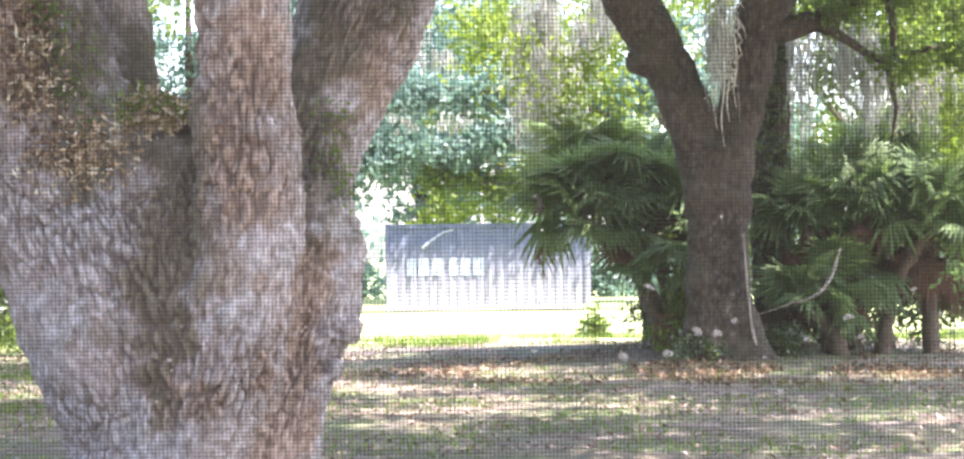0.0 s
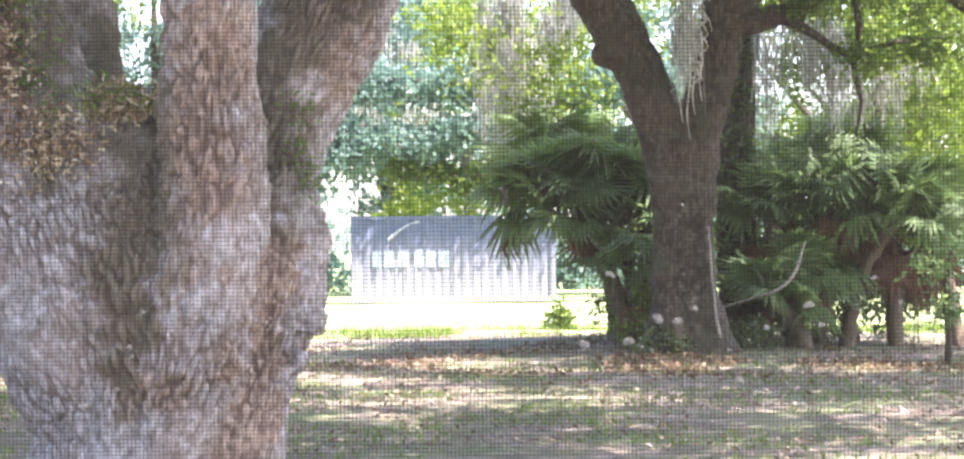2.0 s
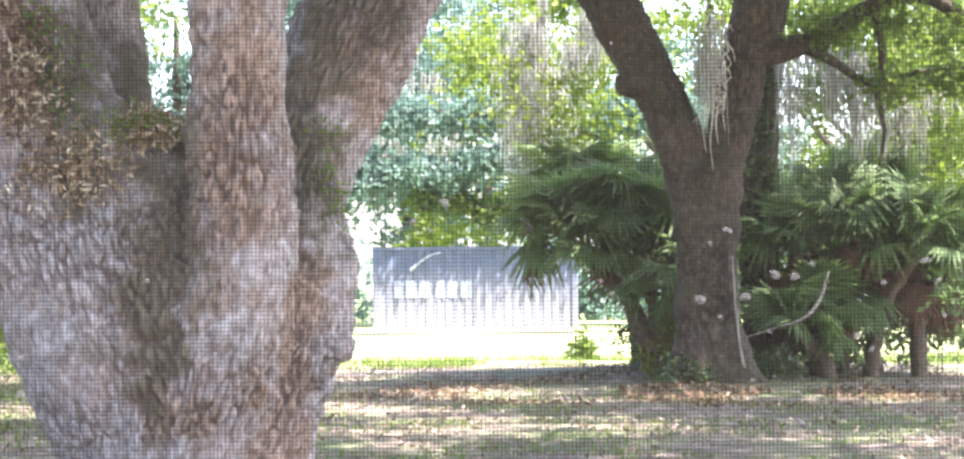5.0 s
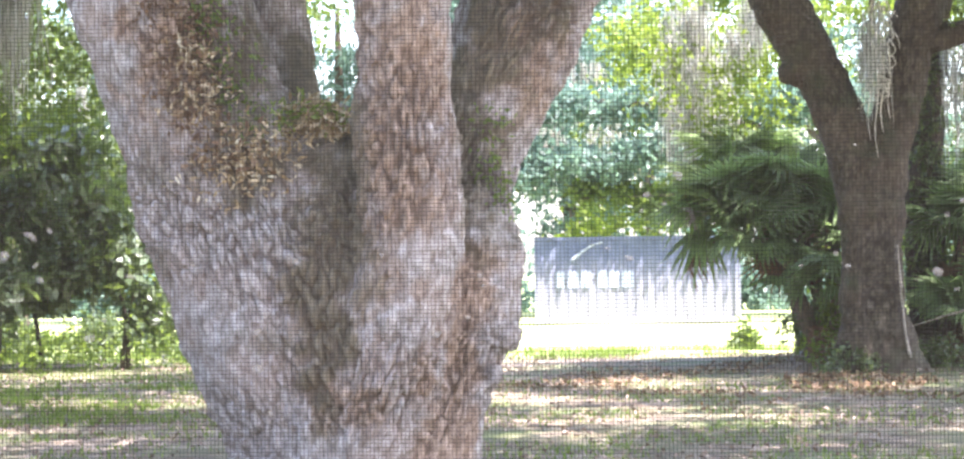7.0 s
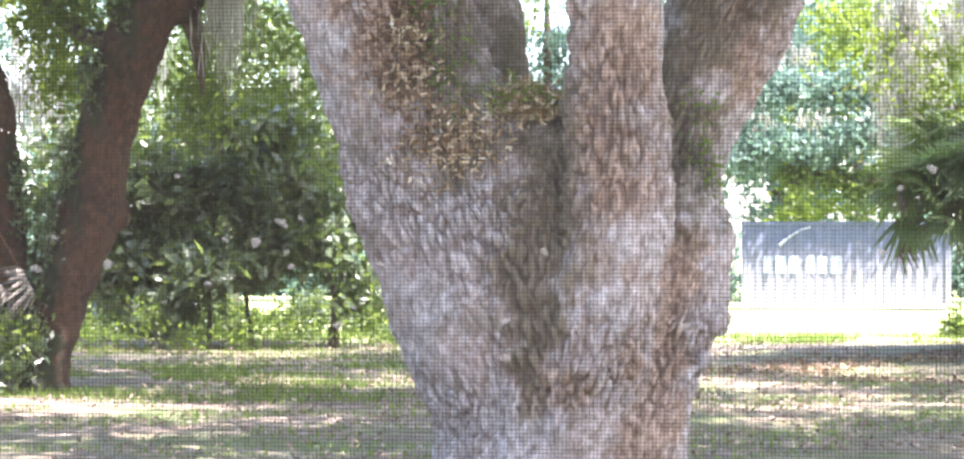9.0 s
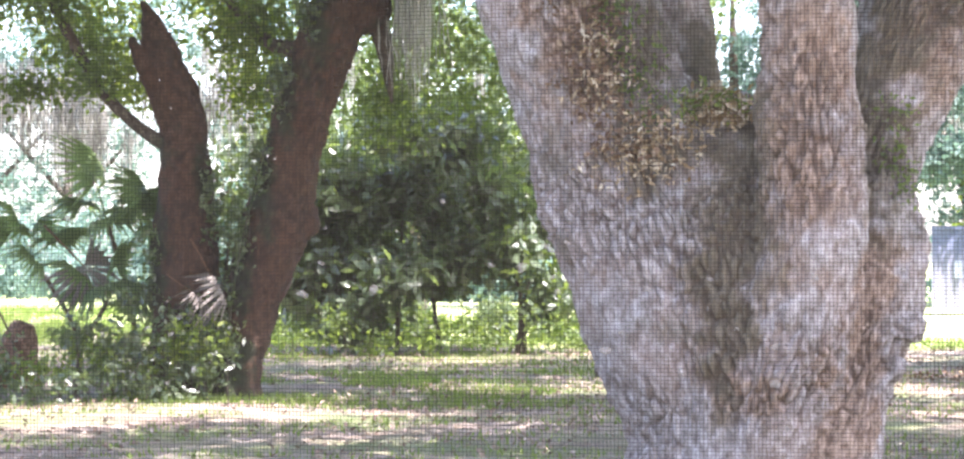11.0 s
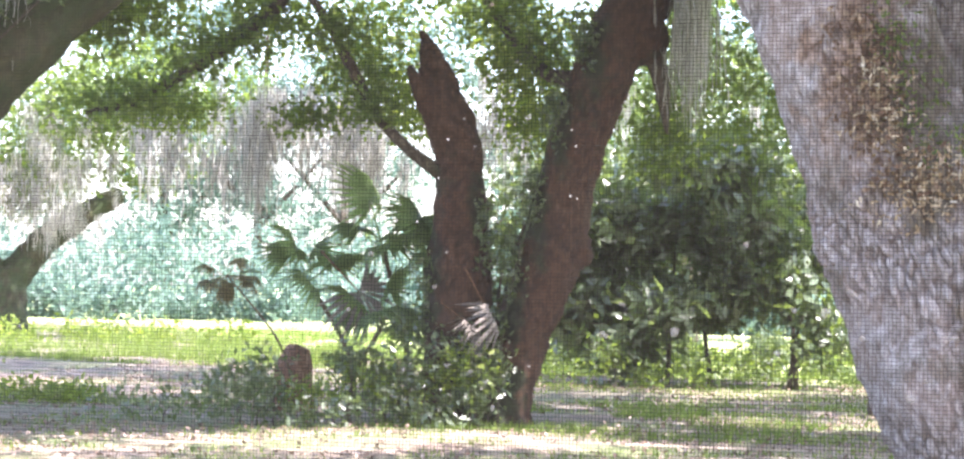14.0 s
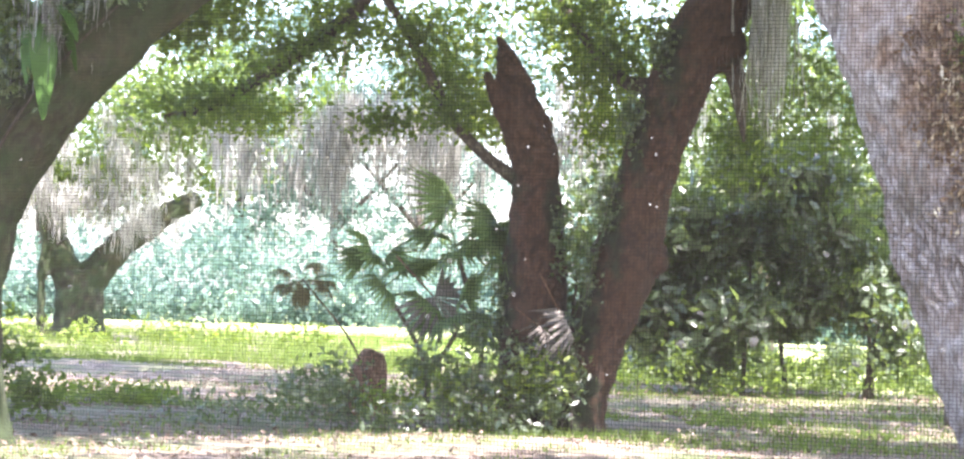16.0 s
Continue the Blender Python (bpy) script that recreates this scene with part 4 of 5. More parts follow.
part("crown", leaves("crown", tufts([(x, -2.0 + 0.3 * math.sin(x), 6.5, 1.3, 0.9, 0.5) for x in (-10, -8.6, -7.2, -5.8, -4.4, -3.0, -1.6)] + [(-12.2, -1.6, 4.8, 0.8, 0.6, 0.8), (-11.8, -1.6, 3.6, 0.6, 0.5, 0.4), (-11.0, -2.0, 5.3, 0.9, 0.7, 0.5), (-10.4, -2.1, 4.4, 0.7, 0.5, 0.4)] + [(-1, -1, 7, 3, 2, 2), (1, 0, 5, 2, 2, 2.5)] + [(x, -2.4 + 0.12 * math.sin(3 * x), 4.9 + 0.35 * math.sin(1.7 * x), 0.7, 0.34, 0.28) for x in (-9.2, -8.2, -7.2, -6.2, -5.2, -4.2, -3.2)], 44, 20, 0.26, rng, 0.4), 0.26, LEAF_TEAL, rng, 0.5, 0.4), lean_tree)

part("low_limb", limb_mesh("low_limb", [((-0.6, -0.4, 3.2, 0.14), (-2.5, -2.0, 3.7, 0.09), (-5.5, -2.45, 3.8, 0.05), (-9.0, -2.4, 3.7, 0.02))], BARK_BROWN, 0.4, 7), lean_tree)
part("low_spray", leaves("low_spray", tufts([(x, -2.14, 3.75 + 0.3 * math.sin(2.1 * x), 0.6, 0.42, 0.32) for x in (-8.7, -7.6, -6.7, -6.1, -5.0, -4.2, -3.5, -2.7)], 42, 14, 0.17, rng, 0.5), 0.22, LEAF_OAK, rng, 0.5, 0.4), lean_tree)


# ---- shrubs ----
def shrub(name, m, label, blobs, per_blob, per_tuft, spread, size, mat, seed, stems=5):
    rng = np.random.default_rng(seed)
    bush = thing(name, m, label, "shrub", "shrubs under the oaks")
    lines = []
    for i in range(stems):
        x, y, z, rx, ry, rz = blobs[i % len(blobs)]
        low = z < 1.0                      # seedlings rise where they stand, taller shrubs fan out
        sx = x * (0.96 if low else 0.5) + rng.normal(0, rx * 0.3)
        thick = 0.2 if low else 1.0
        lines.append(((sx, y, -0.1, 0.05 * thick), (sx + rng.normal(0, 0.1 * thick), y, z * 0.5, 0.035 * thick), ((sx if low else x) + rng.normal(0, rx * (0.15 if low else 0.4)), y + rng.normal(0, ry * 0.3), z, 0.012 * thick)))
    for line in lines:
        part("stem", limb_mesh("stem", [line], BARK_BROWN, 0.25, 6), bush)
    part("foliage", leaves("foliage", tufts(blobs, per_blob, per_tuft, spread, rng, 0.4), size, mat, rng, 0.42, 0.45), bush)
    return bush


rng = np.random.default_rng(611)
sprays = []
while len(sprays) < 30:
    x, z = rng.uniform(-2.7, 2.4), rng.uniform(0.5, 4.0)
    if z > 4.1 - 0.36 * x ** 2 or (x > 0.5 and z < 1.15):
        continue
    k = rng.uniform(0.28, 0.62)
    sprays.append((x, rng.normal(0, 0.5), z, k * 1.2, k, k * 0.75))
shrub("tall_shrub", place(-14.0, 43.0), "dense dark shrub with broad glossy leaves", sprays, 19, 18, 0.17, 0.29, LEAF_DARK, 61, 2)
shrub("tall_shrub", place(-14.2, 45.5), "deep green thicket behind a glossy shrub", [(-1.4, 0, 2.2, 1.4, 0.8, 1.2), (0.4, 0, 2.9, 1.5, 0.8, 1.1), (0, 0, 3.9, 2.0, 0.8, 0.8), (2.3, 0, 3.2, 0.9, 0.8, 1.2), (-2.6, 0, 3.4, 0.9, 0.8, 1.2)], 50, 20, 0.26, 0.25, LEAF_DARK, 76, 1)
shrub("tall_shrub", place(-12.5, 49.0), "leafy green understorey shrub behind the oaks", [(-2, 0, 3.6, 2.2, 1.2, 1.3), (1.0, 0, 4.2, 2.2, 1.2, 1.5), (2.5, 0, 3.0, 1.4, 1.2, 1.4), (-0.5, 0, 5.6, 2.6, 1.2, 1.0)], 110, 22, 0.22, 0.18, LEAF_DARK, 62, 1)
shrub("low_shrub", place(-14.6, 41.6), "yellow-green weeds below a glossy shrub", [(-1.9, 0, 0.3, 0.6, 0.3, 0.35), (-1.0, 0.2, 0.45, 0.4, 0.3, 0.45), (-0.2, 0, 0.25, 0.4, 0.3, 0.3), (0.6, 0.1, 0.3, 0.3, 0.3, 0.3), (1.5, 0.2, 0.4, 0.4, 0.3, 0.4), (2.7, 0, 0.45, 0.45, 0.3, 0.5), (3.3, 0.1, 0.3, 0.4, 0.3, 0.3)], 26, 9, 0.12, 0.12, LEAF_OAK, 641, 4)
shrub("tall_shrub", place(-10.3, 44.0), "small green shrub at the lawn's edge", [(0, 0, 0.9, 0.7, 0.7, 0.8), (0.2, 0, 1.9, 0.6, 0.6, 0.8)], 50, 20, 0.16, 0.14, LEAF_OAK, 63, 2)
shrub("low_shrub", place(-21.6, 28.6), "low tangle of green seedlings on the leaf litter", [(-2.6, 0.4, 0.2, 0.8, 0.8, 0.22), (-1.7, 0, 0.25, 0.6, 0.6, 0.28), (-1.0, 0.2, 0.4, 0.35, 0.4, 0.4), (-0.5, -0.3, 0.2, 0.5, 0.4, 0.2), (0.3, 0.1, 0.35, 0.3, 0.4, 0.35), (0.9, -0.2, 0.2, 0.5, 0.4, 0.2), (-0.1, 0.4, 0.75, 0.22, 0.25, 0.3), (-1.3, 0.3, 0.35, 0.5, 0.4, 0.35)], 26, 6, 0.09, 0.12, LEAF_DARK, 64, 10)
shrub("low_shrub", place(-24.0, 32.4), "dark green seedling clump beside a palm stump", [(0, 0, 0.45, 0.26, 0.3, 0.45), (-0.3, 0, 0.35, 0.25, 0.3, 0.35), (0.3, -0.2, 0.15, 0.2, 0.2, 0.15)], 22, 8, 0.09, 0.12, LEAF_DARK, 642, 4)
shrub("low_shrub", place(-18.5, 31.0), "dark leafy growth between two red-brown stems", [(0, 0, 0.6, 0.3, 0.3, 0.5), (0.1, 0, 1.2, 0.25, 0.25, 0.4), (-0.1, 0.1, 1.6, 0.2, 0.2, 0.3), (0.15, 0, 2.1, 0.15, 0.2, 0.4)], 26, 9, 0.1, 0.12, LEAF_DARK, 644, 4)
shrub("low_shrub", place(-20.3, 28.9), "bright green seedlings at the foot of the red-brown oak", [(-0.4, 0, 0.5, 0.3, 0.4, 0.35), (0.1, 0, 0.3, 0.4, 0.3, 0.25), (-0.9, 0.4, 0.5, 0.3, 0.3, 0.3), (0.4, -0.1, 0.65, 0.2, 0.2, 0.25), (0.7, -0.2, 0.75, 0.3, 0.2, 0.25), (-1.3, 0.2, 0.3, 0.25, 0.3, 0.25)], 20, 7, 0.09, 0.10, LEAF_LIME, 65, 6)
shrub("low_shrub", place(-18.8, 28.9), "dark creeper round the foot of an oak", [(-0.1, 0, 0.35, 0.3, 0.3, 0.45), (0.12, 0.1, 0.85, 0.18, 0.25, 0.4)], 30, 9, 0.09, 0.1, LEAF_DARK, 68, 4)
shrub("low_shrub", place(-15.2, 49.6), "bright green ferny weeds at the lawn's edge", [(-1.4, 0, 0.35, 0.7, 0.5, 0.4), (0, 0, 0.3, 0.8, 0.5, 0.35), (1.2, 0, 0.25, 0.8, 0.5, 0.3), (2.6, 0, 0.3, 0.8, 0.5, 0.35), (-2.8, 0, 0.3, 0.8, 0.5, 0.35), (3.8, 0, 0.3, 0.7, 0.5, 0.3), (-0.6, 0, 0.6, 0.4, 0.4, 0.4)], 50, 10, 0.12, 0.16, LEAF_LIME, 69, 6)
shrub("low_shrub", place(4.6, 38.5), "dark undergrowth below palmettos", [(0, 0, 0.5, 0.8, 0.6, 0.5)], 80, 14, 0.12, 0.13, LEAF_DARK, 66, 4)
shrub("low_shrub", place(7.9, 39.2), "dark weeds among palmetto stems", [(-0.6, 0, 0.4, 0.6, 0.4, 0.4), (0.5, 0, 0.35, 0.6, 0.4, 0.4)], 70, 12, 0.12, 0.13, LEAF_DARK, 72, 4)
shrub("low_shrub", place(8.6, 40.5), "dark undergrowth between palmettos and an oak", [(-1.0, 0, 0.9, 1.0, 0.8, 0.9), (1.2, 0, 0.8, 0.8, 0.8, 0.8), (-0.2, 0.5, 2.0, 1.4, 0.8, 0.9)], 90, 18, 0.15, 0.15, LEAF_DARK, 67, 6)


# ---- palmettos ----
FANS = [fan_blade("frond", LEAF_PALM, np.random.default_rng(70 + i), 0.6, 24, 0.4 + 0.35 * i) for i in range(3)]
LEAF_DEAD = leaf_material("dead palm fronds", (0.075, 0.042, 0.027), (0.15, 0.085, 0.055), (0.25, 0.165, 0.11), 0.2, 0.9, 0.1, (0.32, 0.16, 0.08))
LEAF_FADED = leaf_material("faded olive palm fronds", (0.085, 0.075, 0.04), (0.17, 0.15, 0.08), (0.30, 0.26, 0.15), 0.3, 0.9, 0.1, (0.34, 0.3, 0.12))
FADED_FANS = [fan_blade("dry_frond", LEAF_FADED, np.random.default_rng(84 + i), 0.5, 18, 0.9) for i in range(2)]
DRY_FANS = [fan_blade("dry_frond", LEAF_DEAD, np.random.default_rng(80 + i), 0.5, 18, 1.1) for i in range(2)]


STALK_GREEN, STALK_DRY = frond_stalk(LEAF_PALM), frond_stalk(LEAF_DEAD)


def palmetto(turn, away, stem, fronds, dry, seed, size=1.0, label="saw palmetto with dark green fan fronds", bow=0.0, slim=1.0, dry_fans=DRY_FANS):
    rng = np.random.default_rng(seed)
    palm = thing("palmetto", place(turn, away), label, "palm", "palmettos under the oaks")
    lean, thin = rng.normal(0, 0.12, 2) + (bow, 0), min(1.0, size * size * 1.2) * slim
    part("stem", limb_mesh("stem", [((0, 0, -0.1, 0.13 * thin), (lean[0] * 0.25, lean[1] * 0.25, stem * 0.5, 0.11 * thin), (lean[0], lean[1], stem, 0.10 * thin))], PALM_STEM, 0.12, 9, 0.16), palm)
    for i in range(fronds + dry):
        rise = rng.uniform(-15, 75) if i < fronds else rng.uniform(-75, -30) if dry < 11 else rng.uniform(-80, 50)
        ob = part("frond" if i < fronds else "dry_frond", (FANS if i < fronds else dry_fans)[i % (3 if i < fronds else 2)], palm)
        ob.matrix_local = pose(lean[0], lean[1], stem - 0.03, 0, 0, i * 137.5 + rng.normal(0, 12)) @ pose(0, 0, 0, rng.normal(0, 18), -rise, 0) @ Matrix.Scale(size * rng.uniform(0.8, 1.25), 4)
        part("stalk", STALK_GREEN if i < fronds else STALK_DRY, ob)
    return palm


for i, (turn, away, stem, fronds, dry, size, bow) in enumerate((
        (4.25, 38.5, 2.05, 22, 1, 1.1, -1.15), (4.4, 39.0, 2.4, 24, 2, 1.15, -0.4), (4.25, 38.0, 1.9, 18, 1, 1.0, -1.1), (4.8, 37.6, 1.1, 12, 2, 0.95, -0.3), (4.7, 38.5, 1.7, 16, 2, 1.05, -0.1), (4.0, 40.0, 2.9, 18, 1, 1.1, -0.9),
        (7.4, 38.5, 1.9, 20, 2, 1.0, 0), (8.6, 39.0, 2.2, 22, 3, 1.1, 0), (9.2, 38.5, 2.0, 22, 1, 1.1, 0.45), (8.0, 38.0, 1.0, 18, 2, 1.0, 0), (11.7, 39.5, 1.9, 18, 9, 1.1, -0.55), (8.3, 37.6, 0.7, 14, 1, 0.9, -0.5), (9.3, 40.5, 2.7, 20, 2, 1.1, 0), (7.9, 40.0, 2.4, 20, 2, 1.1, 0),
        (-20.4, 31.0, 2.15, 6, 0, 0.95, -0.3), (-21.6, 31.5, 1.7, 6, 0, 0.85, -0.8), (-21.9, 30.5, 1.15, 6, 0, 0.8, 0.5), (-19.9, 30.8, 0.8, 2, 1, 0.85, 0), (-19.7, 30.2, 2.1, 12, 0, 0.7, -0.1), (-21.0, 29.6, 0.35, 4, 0, 0.7, 0), (-20.2, 29.2, 0.3, 4, 1, 0.7, 0))):
    palmetto(turn, away, stem, fronds, dry, 100 + i, size, bow=bow, slim=0.3 if turn < -15 else 1.0)
palmetto(-23.0, 31.0, 1.75, 2, 12, 130, 0.42, "dying palmetto with a ball of dry fronds", -0.95, 0.6, FADED_FANS)
palmetto(10.3, 39.0, 1.75, 7, 10, 131, 1.0, "palmetto with a skirt of rust-brown dry fronds")


# ---- hanging moss ----
MOSS_MESHES = [strands("moss", MOSS, 34, 1.0, 0.06 + 0.05 * i, np.random.default_rng(90 + i), 0.011) for i in range(4)]


def moss(turn, away, z, length, thick=1.0, k=0):
    x, y = polar(turn, away)
    ob = new("hanging_moss", MOSS_MESHES[k % 4])
    ob.matrix_world = pose(x, y, z, 0, 0, k * 77) @ Matrix.Diagonal((thick, thick, length, 1))
    return tagged(ob, "pale grey moss hanging in strands from an oak", "moss", "moss hanging from the oaks")


rng = np.random.default_rng(91)
k = 0
for turn0, turn1, away, z0, z1, l0, l1, n in ((0.8, 3.2, 40, 4.0, 6.2, 0.6, 2.0, 18), (7.45, 7.7, 36.6, 4.6, 5.0, 1.7, 2.2, 2), (7.9, 9.2, 37.5, 4.2, 5.3, 0.8, 1.6, 8), (8.8, 11, 39, 3.8, 5.6, 0.5, 1.4, 6), (-3.2, 0.4, 81.5, 5.3, 9.5, 0.7, 2.0, 24),
                                              (5.4, 5.85, 35.7, 4.7, 5.4, 0.8, 1.6, 6),
                                              (-26.5, -20.5, 41, 3.8, 5.5, 0.5, 1.8, 22), (-24.6, -23.9, 42, 4.4, 4.9, 1.5, 2.1, 4), (-22.6, -21.4, 42, 4.3, 4.9, 1.3, 2.1, 5), (-32.5, -27.0, 71, 3.4, 7.2, 0.6, 1.5, 120), (-31.5, -29.0, 24.2, 4.4, 5.6, 0.6, 1.2, 5), (-18.9, -17.4, 41, 4.2, 5.6, 0.8, 1.8, 7), (-20.6, -19.4, 41, 4.2, 5.6, 0.8, 1.8, 5), (-24.4, -20.6, 40.5, 3.9, 4.9, 0.8, 1.6, 18), (-14.4, -14.0, 29.0, 5.1, 5.4, 1.6, 2.0, 3), (-14.25, -14.05, 28.9, 5.2, 5.6, 1.3, 2.3, 5), (-16, -10, 48, 4.5, 6, 0.8, 1.8, 8), (-26.8, -20.8, 41, 3.7, 5.0, 0.7, 1.7, 22)):
    for i in range(n):
        moss(rng.uniform(turn0, turn1), away + rng.normal(0, 0.6), rng.uniform(z0, z1), rng.uniform(l0, l1), rng.uniform(0.45, 1.4), k)
        k += 1


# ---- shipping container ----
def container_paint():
    """Faded blue paint with a pale glare haze painted over it, which thickens in ragged tongues over the lower half."""
    mat, nodes, links, bsdf = graph("faded blue paint under painted haze")
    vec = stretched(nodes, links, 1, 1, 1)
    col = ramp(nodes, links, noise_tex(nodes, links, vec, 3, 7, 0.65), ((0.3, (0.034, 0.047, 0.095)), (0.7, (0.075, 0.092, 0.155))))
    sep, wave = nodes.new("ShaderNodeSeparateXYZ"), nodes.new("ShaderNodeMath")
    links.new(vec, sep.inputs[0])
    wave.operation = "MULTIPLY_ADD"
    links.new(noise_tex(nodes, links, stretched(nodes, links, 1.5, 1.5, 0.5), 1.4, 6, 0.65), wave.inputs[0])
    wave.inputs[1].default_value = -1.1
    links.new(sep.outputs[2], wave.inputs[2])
    # the glare's pale haze, put into the colour
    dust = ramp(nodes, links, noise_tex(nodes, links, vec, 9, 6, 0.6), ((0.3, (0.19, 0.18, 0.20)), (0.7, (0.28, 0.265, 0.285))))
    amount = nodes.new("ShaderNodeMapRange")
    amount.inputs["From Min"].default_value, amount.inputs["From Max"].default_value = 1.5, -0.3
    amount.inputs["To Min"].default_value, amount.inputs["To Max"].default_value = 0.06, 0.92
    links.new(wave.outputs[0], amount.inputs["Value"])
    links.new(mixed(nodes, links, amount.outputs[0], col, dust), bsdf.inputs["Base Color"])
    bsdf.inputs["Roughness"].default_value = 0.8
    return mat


def shipping_container():
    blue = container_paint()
    white = plain_material("faded white lettering paint", (0.22, 0.25, 0.31), (0.32, 0.345, 0.41), 6, 0.7, 0.1)
    wood = plain_material("dark container floor", (0.04, 0.03, 0.03), (0.08, 0.06, 0.05))
    L, W, H = 6.06, 2.44, 2.59
    box = thing("shipping_container", pose(0.2, 73.3, 0.02, 0, 0, 0), "faded blue steel shipping container with white lettering", "container")

    def ribs(length, name):
        n = int(length / 0.278)
        prof = []
        for i in range(n):
            x = i * length / n
            s = length / n
            prof += [(x, 0.0), (x + s * 0.26, 0.0), (x + s * 0.5, 0.036), (x + s * 0.76, 0.036)]
        prof.append((length, 0.0))
        p = np.array(prof)
        lo = np.stack([p[:, 0] - length / 2, p[:, 1], 0 * p[:, 0] + 0.16], 1)
        hi = lo + (0, 0, H - 0.27)
        m = len(p)
        v = np.vstack([lo, hi])
        f = [(i, i + 1, m + i + 1, m + i) for i in range(m - 1)]
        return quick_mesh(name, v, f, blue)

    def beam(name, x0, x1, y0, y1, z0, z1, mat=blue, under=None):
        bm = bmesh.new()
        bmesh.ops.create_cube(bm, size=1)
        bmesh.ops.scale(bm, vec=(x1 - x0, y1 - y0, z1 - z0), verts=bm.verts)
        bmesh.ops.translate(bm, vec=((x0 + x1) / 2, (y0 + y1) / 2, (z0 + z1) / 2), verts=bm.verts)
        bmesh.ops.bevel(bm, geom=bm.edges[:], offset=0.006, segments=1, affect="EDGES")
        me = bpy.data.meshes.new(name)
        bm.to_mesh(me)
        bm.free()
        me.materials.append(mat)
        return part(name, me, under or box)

    side = ribs(L - 0.3, "side_wall")
    front = None
    for y, turn in ((0.03, 0), (W - 0.03, 180)):
        wall = part("side_wall", side, box)
        wall.matrix_local = pose(0, y, 0, 0, 0, turn)
        front = wall if turn == 0 else front
    end = ribs(W - 0.3, "end_wall")
    for x, turn in ((-L / 2 + 0.03, -90), (L / 2 - 0.03, 90)):
        part("end_wall", end, box).matrix_local = pose(x, W / 2, 0, 0, 0, turn)
    for x in (-L / 2, L / 2 - 0.16):
        for y in (0, W - 0.16):
            post = beam("corner_post", x, x + 0.16, y, y + 0.16, 0.11, H - 0.11)
            for z in (0, H - 0.118):
                beam("corner_casting", x - 0.004, x + 0.168, y - 0.006, y + 0.166, z, z + 0.118, blue, post)
    for y in (0, W - 0.08):
        beam("top_rail", -L / 2 + 0.16, L / 2 - 0.16, y, y + 0.08, H - 0.12, H - 0.01)
        beam("bottom_rail", -L / 2 + 0.16, L / 2 - 0.16, y, y + 0.1, 0.02, 0.17)
    beam("roof", -L / 2 + 0.1, L / 2 - 0.1, 0.08, W - 0.08, H - 0.06, H - 0.02)
    beam("floor", -L / 2 + 0.1, L / 2 - 0.1, 0.1, W - 0.1, 0.1, 0.15, wood)
    # the maker's mark as plain bars, and the curved stroke above it
    x = -2.4
    for w in (0.34, 0.40, 0.38, 0.0, 0.34, 0.36, 0.42):
        if w:
            beam("mark_bar", x, x + w - 0.07, -0.012, -0.002, 1.05, 1.56, white, front)
        x += w if w else 0.12
    arc = [(-1.95 + 0.95 * t, -0.012, 1.86 + 0.55 * math.sin(t * 1.5), 0.05 * (1 - 0.6 * t)) for t in np.linspace(0, 1, 5)]
    part("mark_stroke", quick_mesh("mark_stroke", *tube_arrays(arc, 0.1, 6), white, True), front)
    return box


shipping_container()

# ---- small things on the ground ----
def litter(name, label, n, x0, x1, y0, y1, size, mat, seed, up=0.85, heaped=False):
    rng = np.random.default_rng(seed)
    x, y = rng.uniform(x0, x1, n), rng.uniform(y0, y1, n)
    if heaped:                            # thickest in the middle, thinning out unevenly
        x, y = rng.normal((x0 + x1) / 2, (x1 - x0) / 3.2, n), rng.normal((y0 + y1) / 2, (y1 - y0) / 3.2, n)
    keep = np.array([noise.noise(Vector((a * 0.5, b * 0.35, seed))) > (0.0 if heaped else -0.25) for a, b in zip(x, y)])
    x, y = x[keep], y[keep]
    p = np.stack([x, y, height(x, y) + 0.012 + rng.uniform(0, 0.02, len(x))], 1)
    return tagged(new(name, leaves(name, p, size, mat, rng, 0.5, up)), label, "leaves", kind="stuff")


litter("leaf_litter", "fallen brown oak leaves scattered over the yard", 30000, -22, 10, 17, 46, 0.065, LEAF_LITTER, 5)

litter("oak_leaf_litter", "red-brown fallen leaves heaped about the oak's rise", 12000, -1.5, 9.5, 30.5, 38.5, 0.08, LEAF_DRY, 8, 0.85, True)


def grass(name, label, patches, n, tall, seed):
    rng = np.random.default_rng(seed)
    ps = []
    for x0, x1, y0, y1 in patches:
        x, y = rng.uniform(x0, x1, n), rng.uniform(y0, y1, n)
        keep = np.array([noise.noise(Vector((a * 0.6, b * 0.5, seed))) > -0.05 for a, b in zip(x, y)])
        ps.append(np.stack([x[keep], y[keep]], 1))
    p = np.vstack(ps)
    m = len(p)
    b = np.column_stack([p, height(p[:, 0], p[:, 1])])
    a = rng.uniform(0, 2 * np.pi, m)
    w = 0.008 * rng.uniform(0.7, 1.6, m)
    h = tall * rng.uniform(0.4, 1.2, m)
    side = np.stack([np.cos(a) * w, np.sin(a) * w, 0 * a], 1)
    lean = np.stack([rng.normal(0, 0.35, m) * h, rng.normal(0, 0.35, m) * h, h], 1)
    v = np.stack([b - side, b + side, b + lean], 1).reshape(-1, 3)
    return tagged(new(name, quick_mesh(name, v, np.arange(3 * m).reshape(-1, 3), GRASS)), label, "grass", kind="stuff")


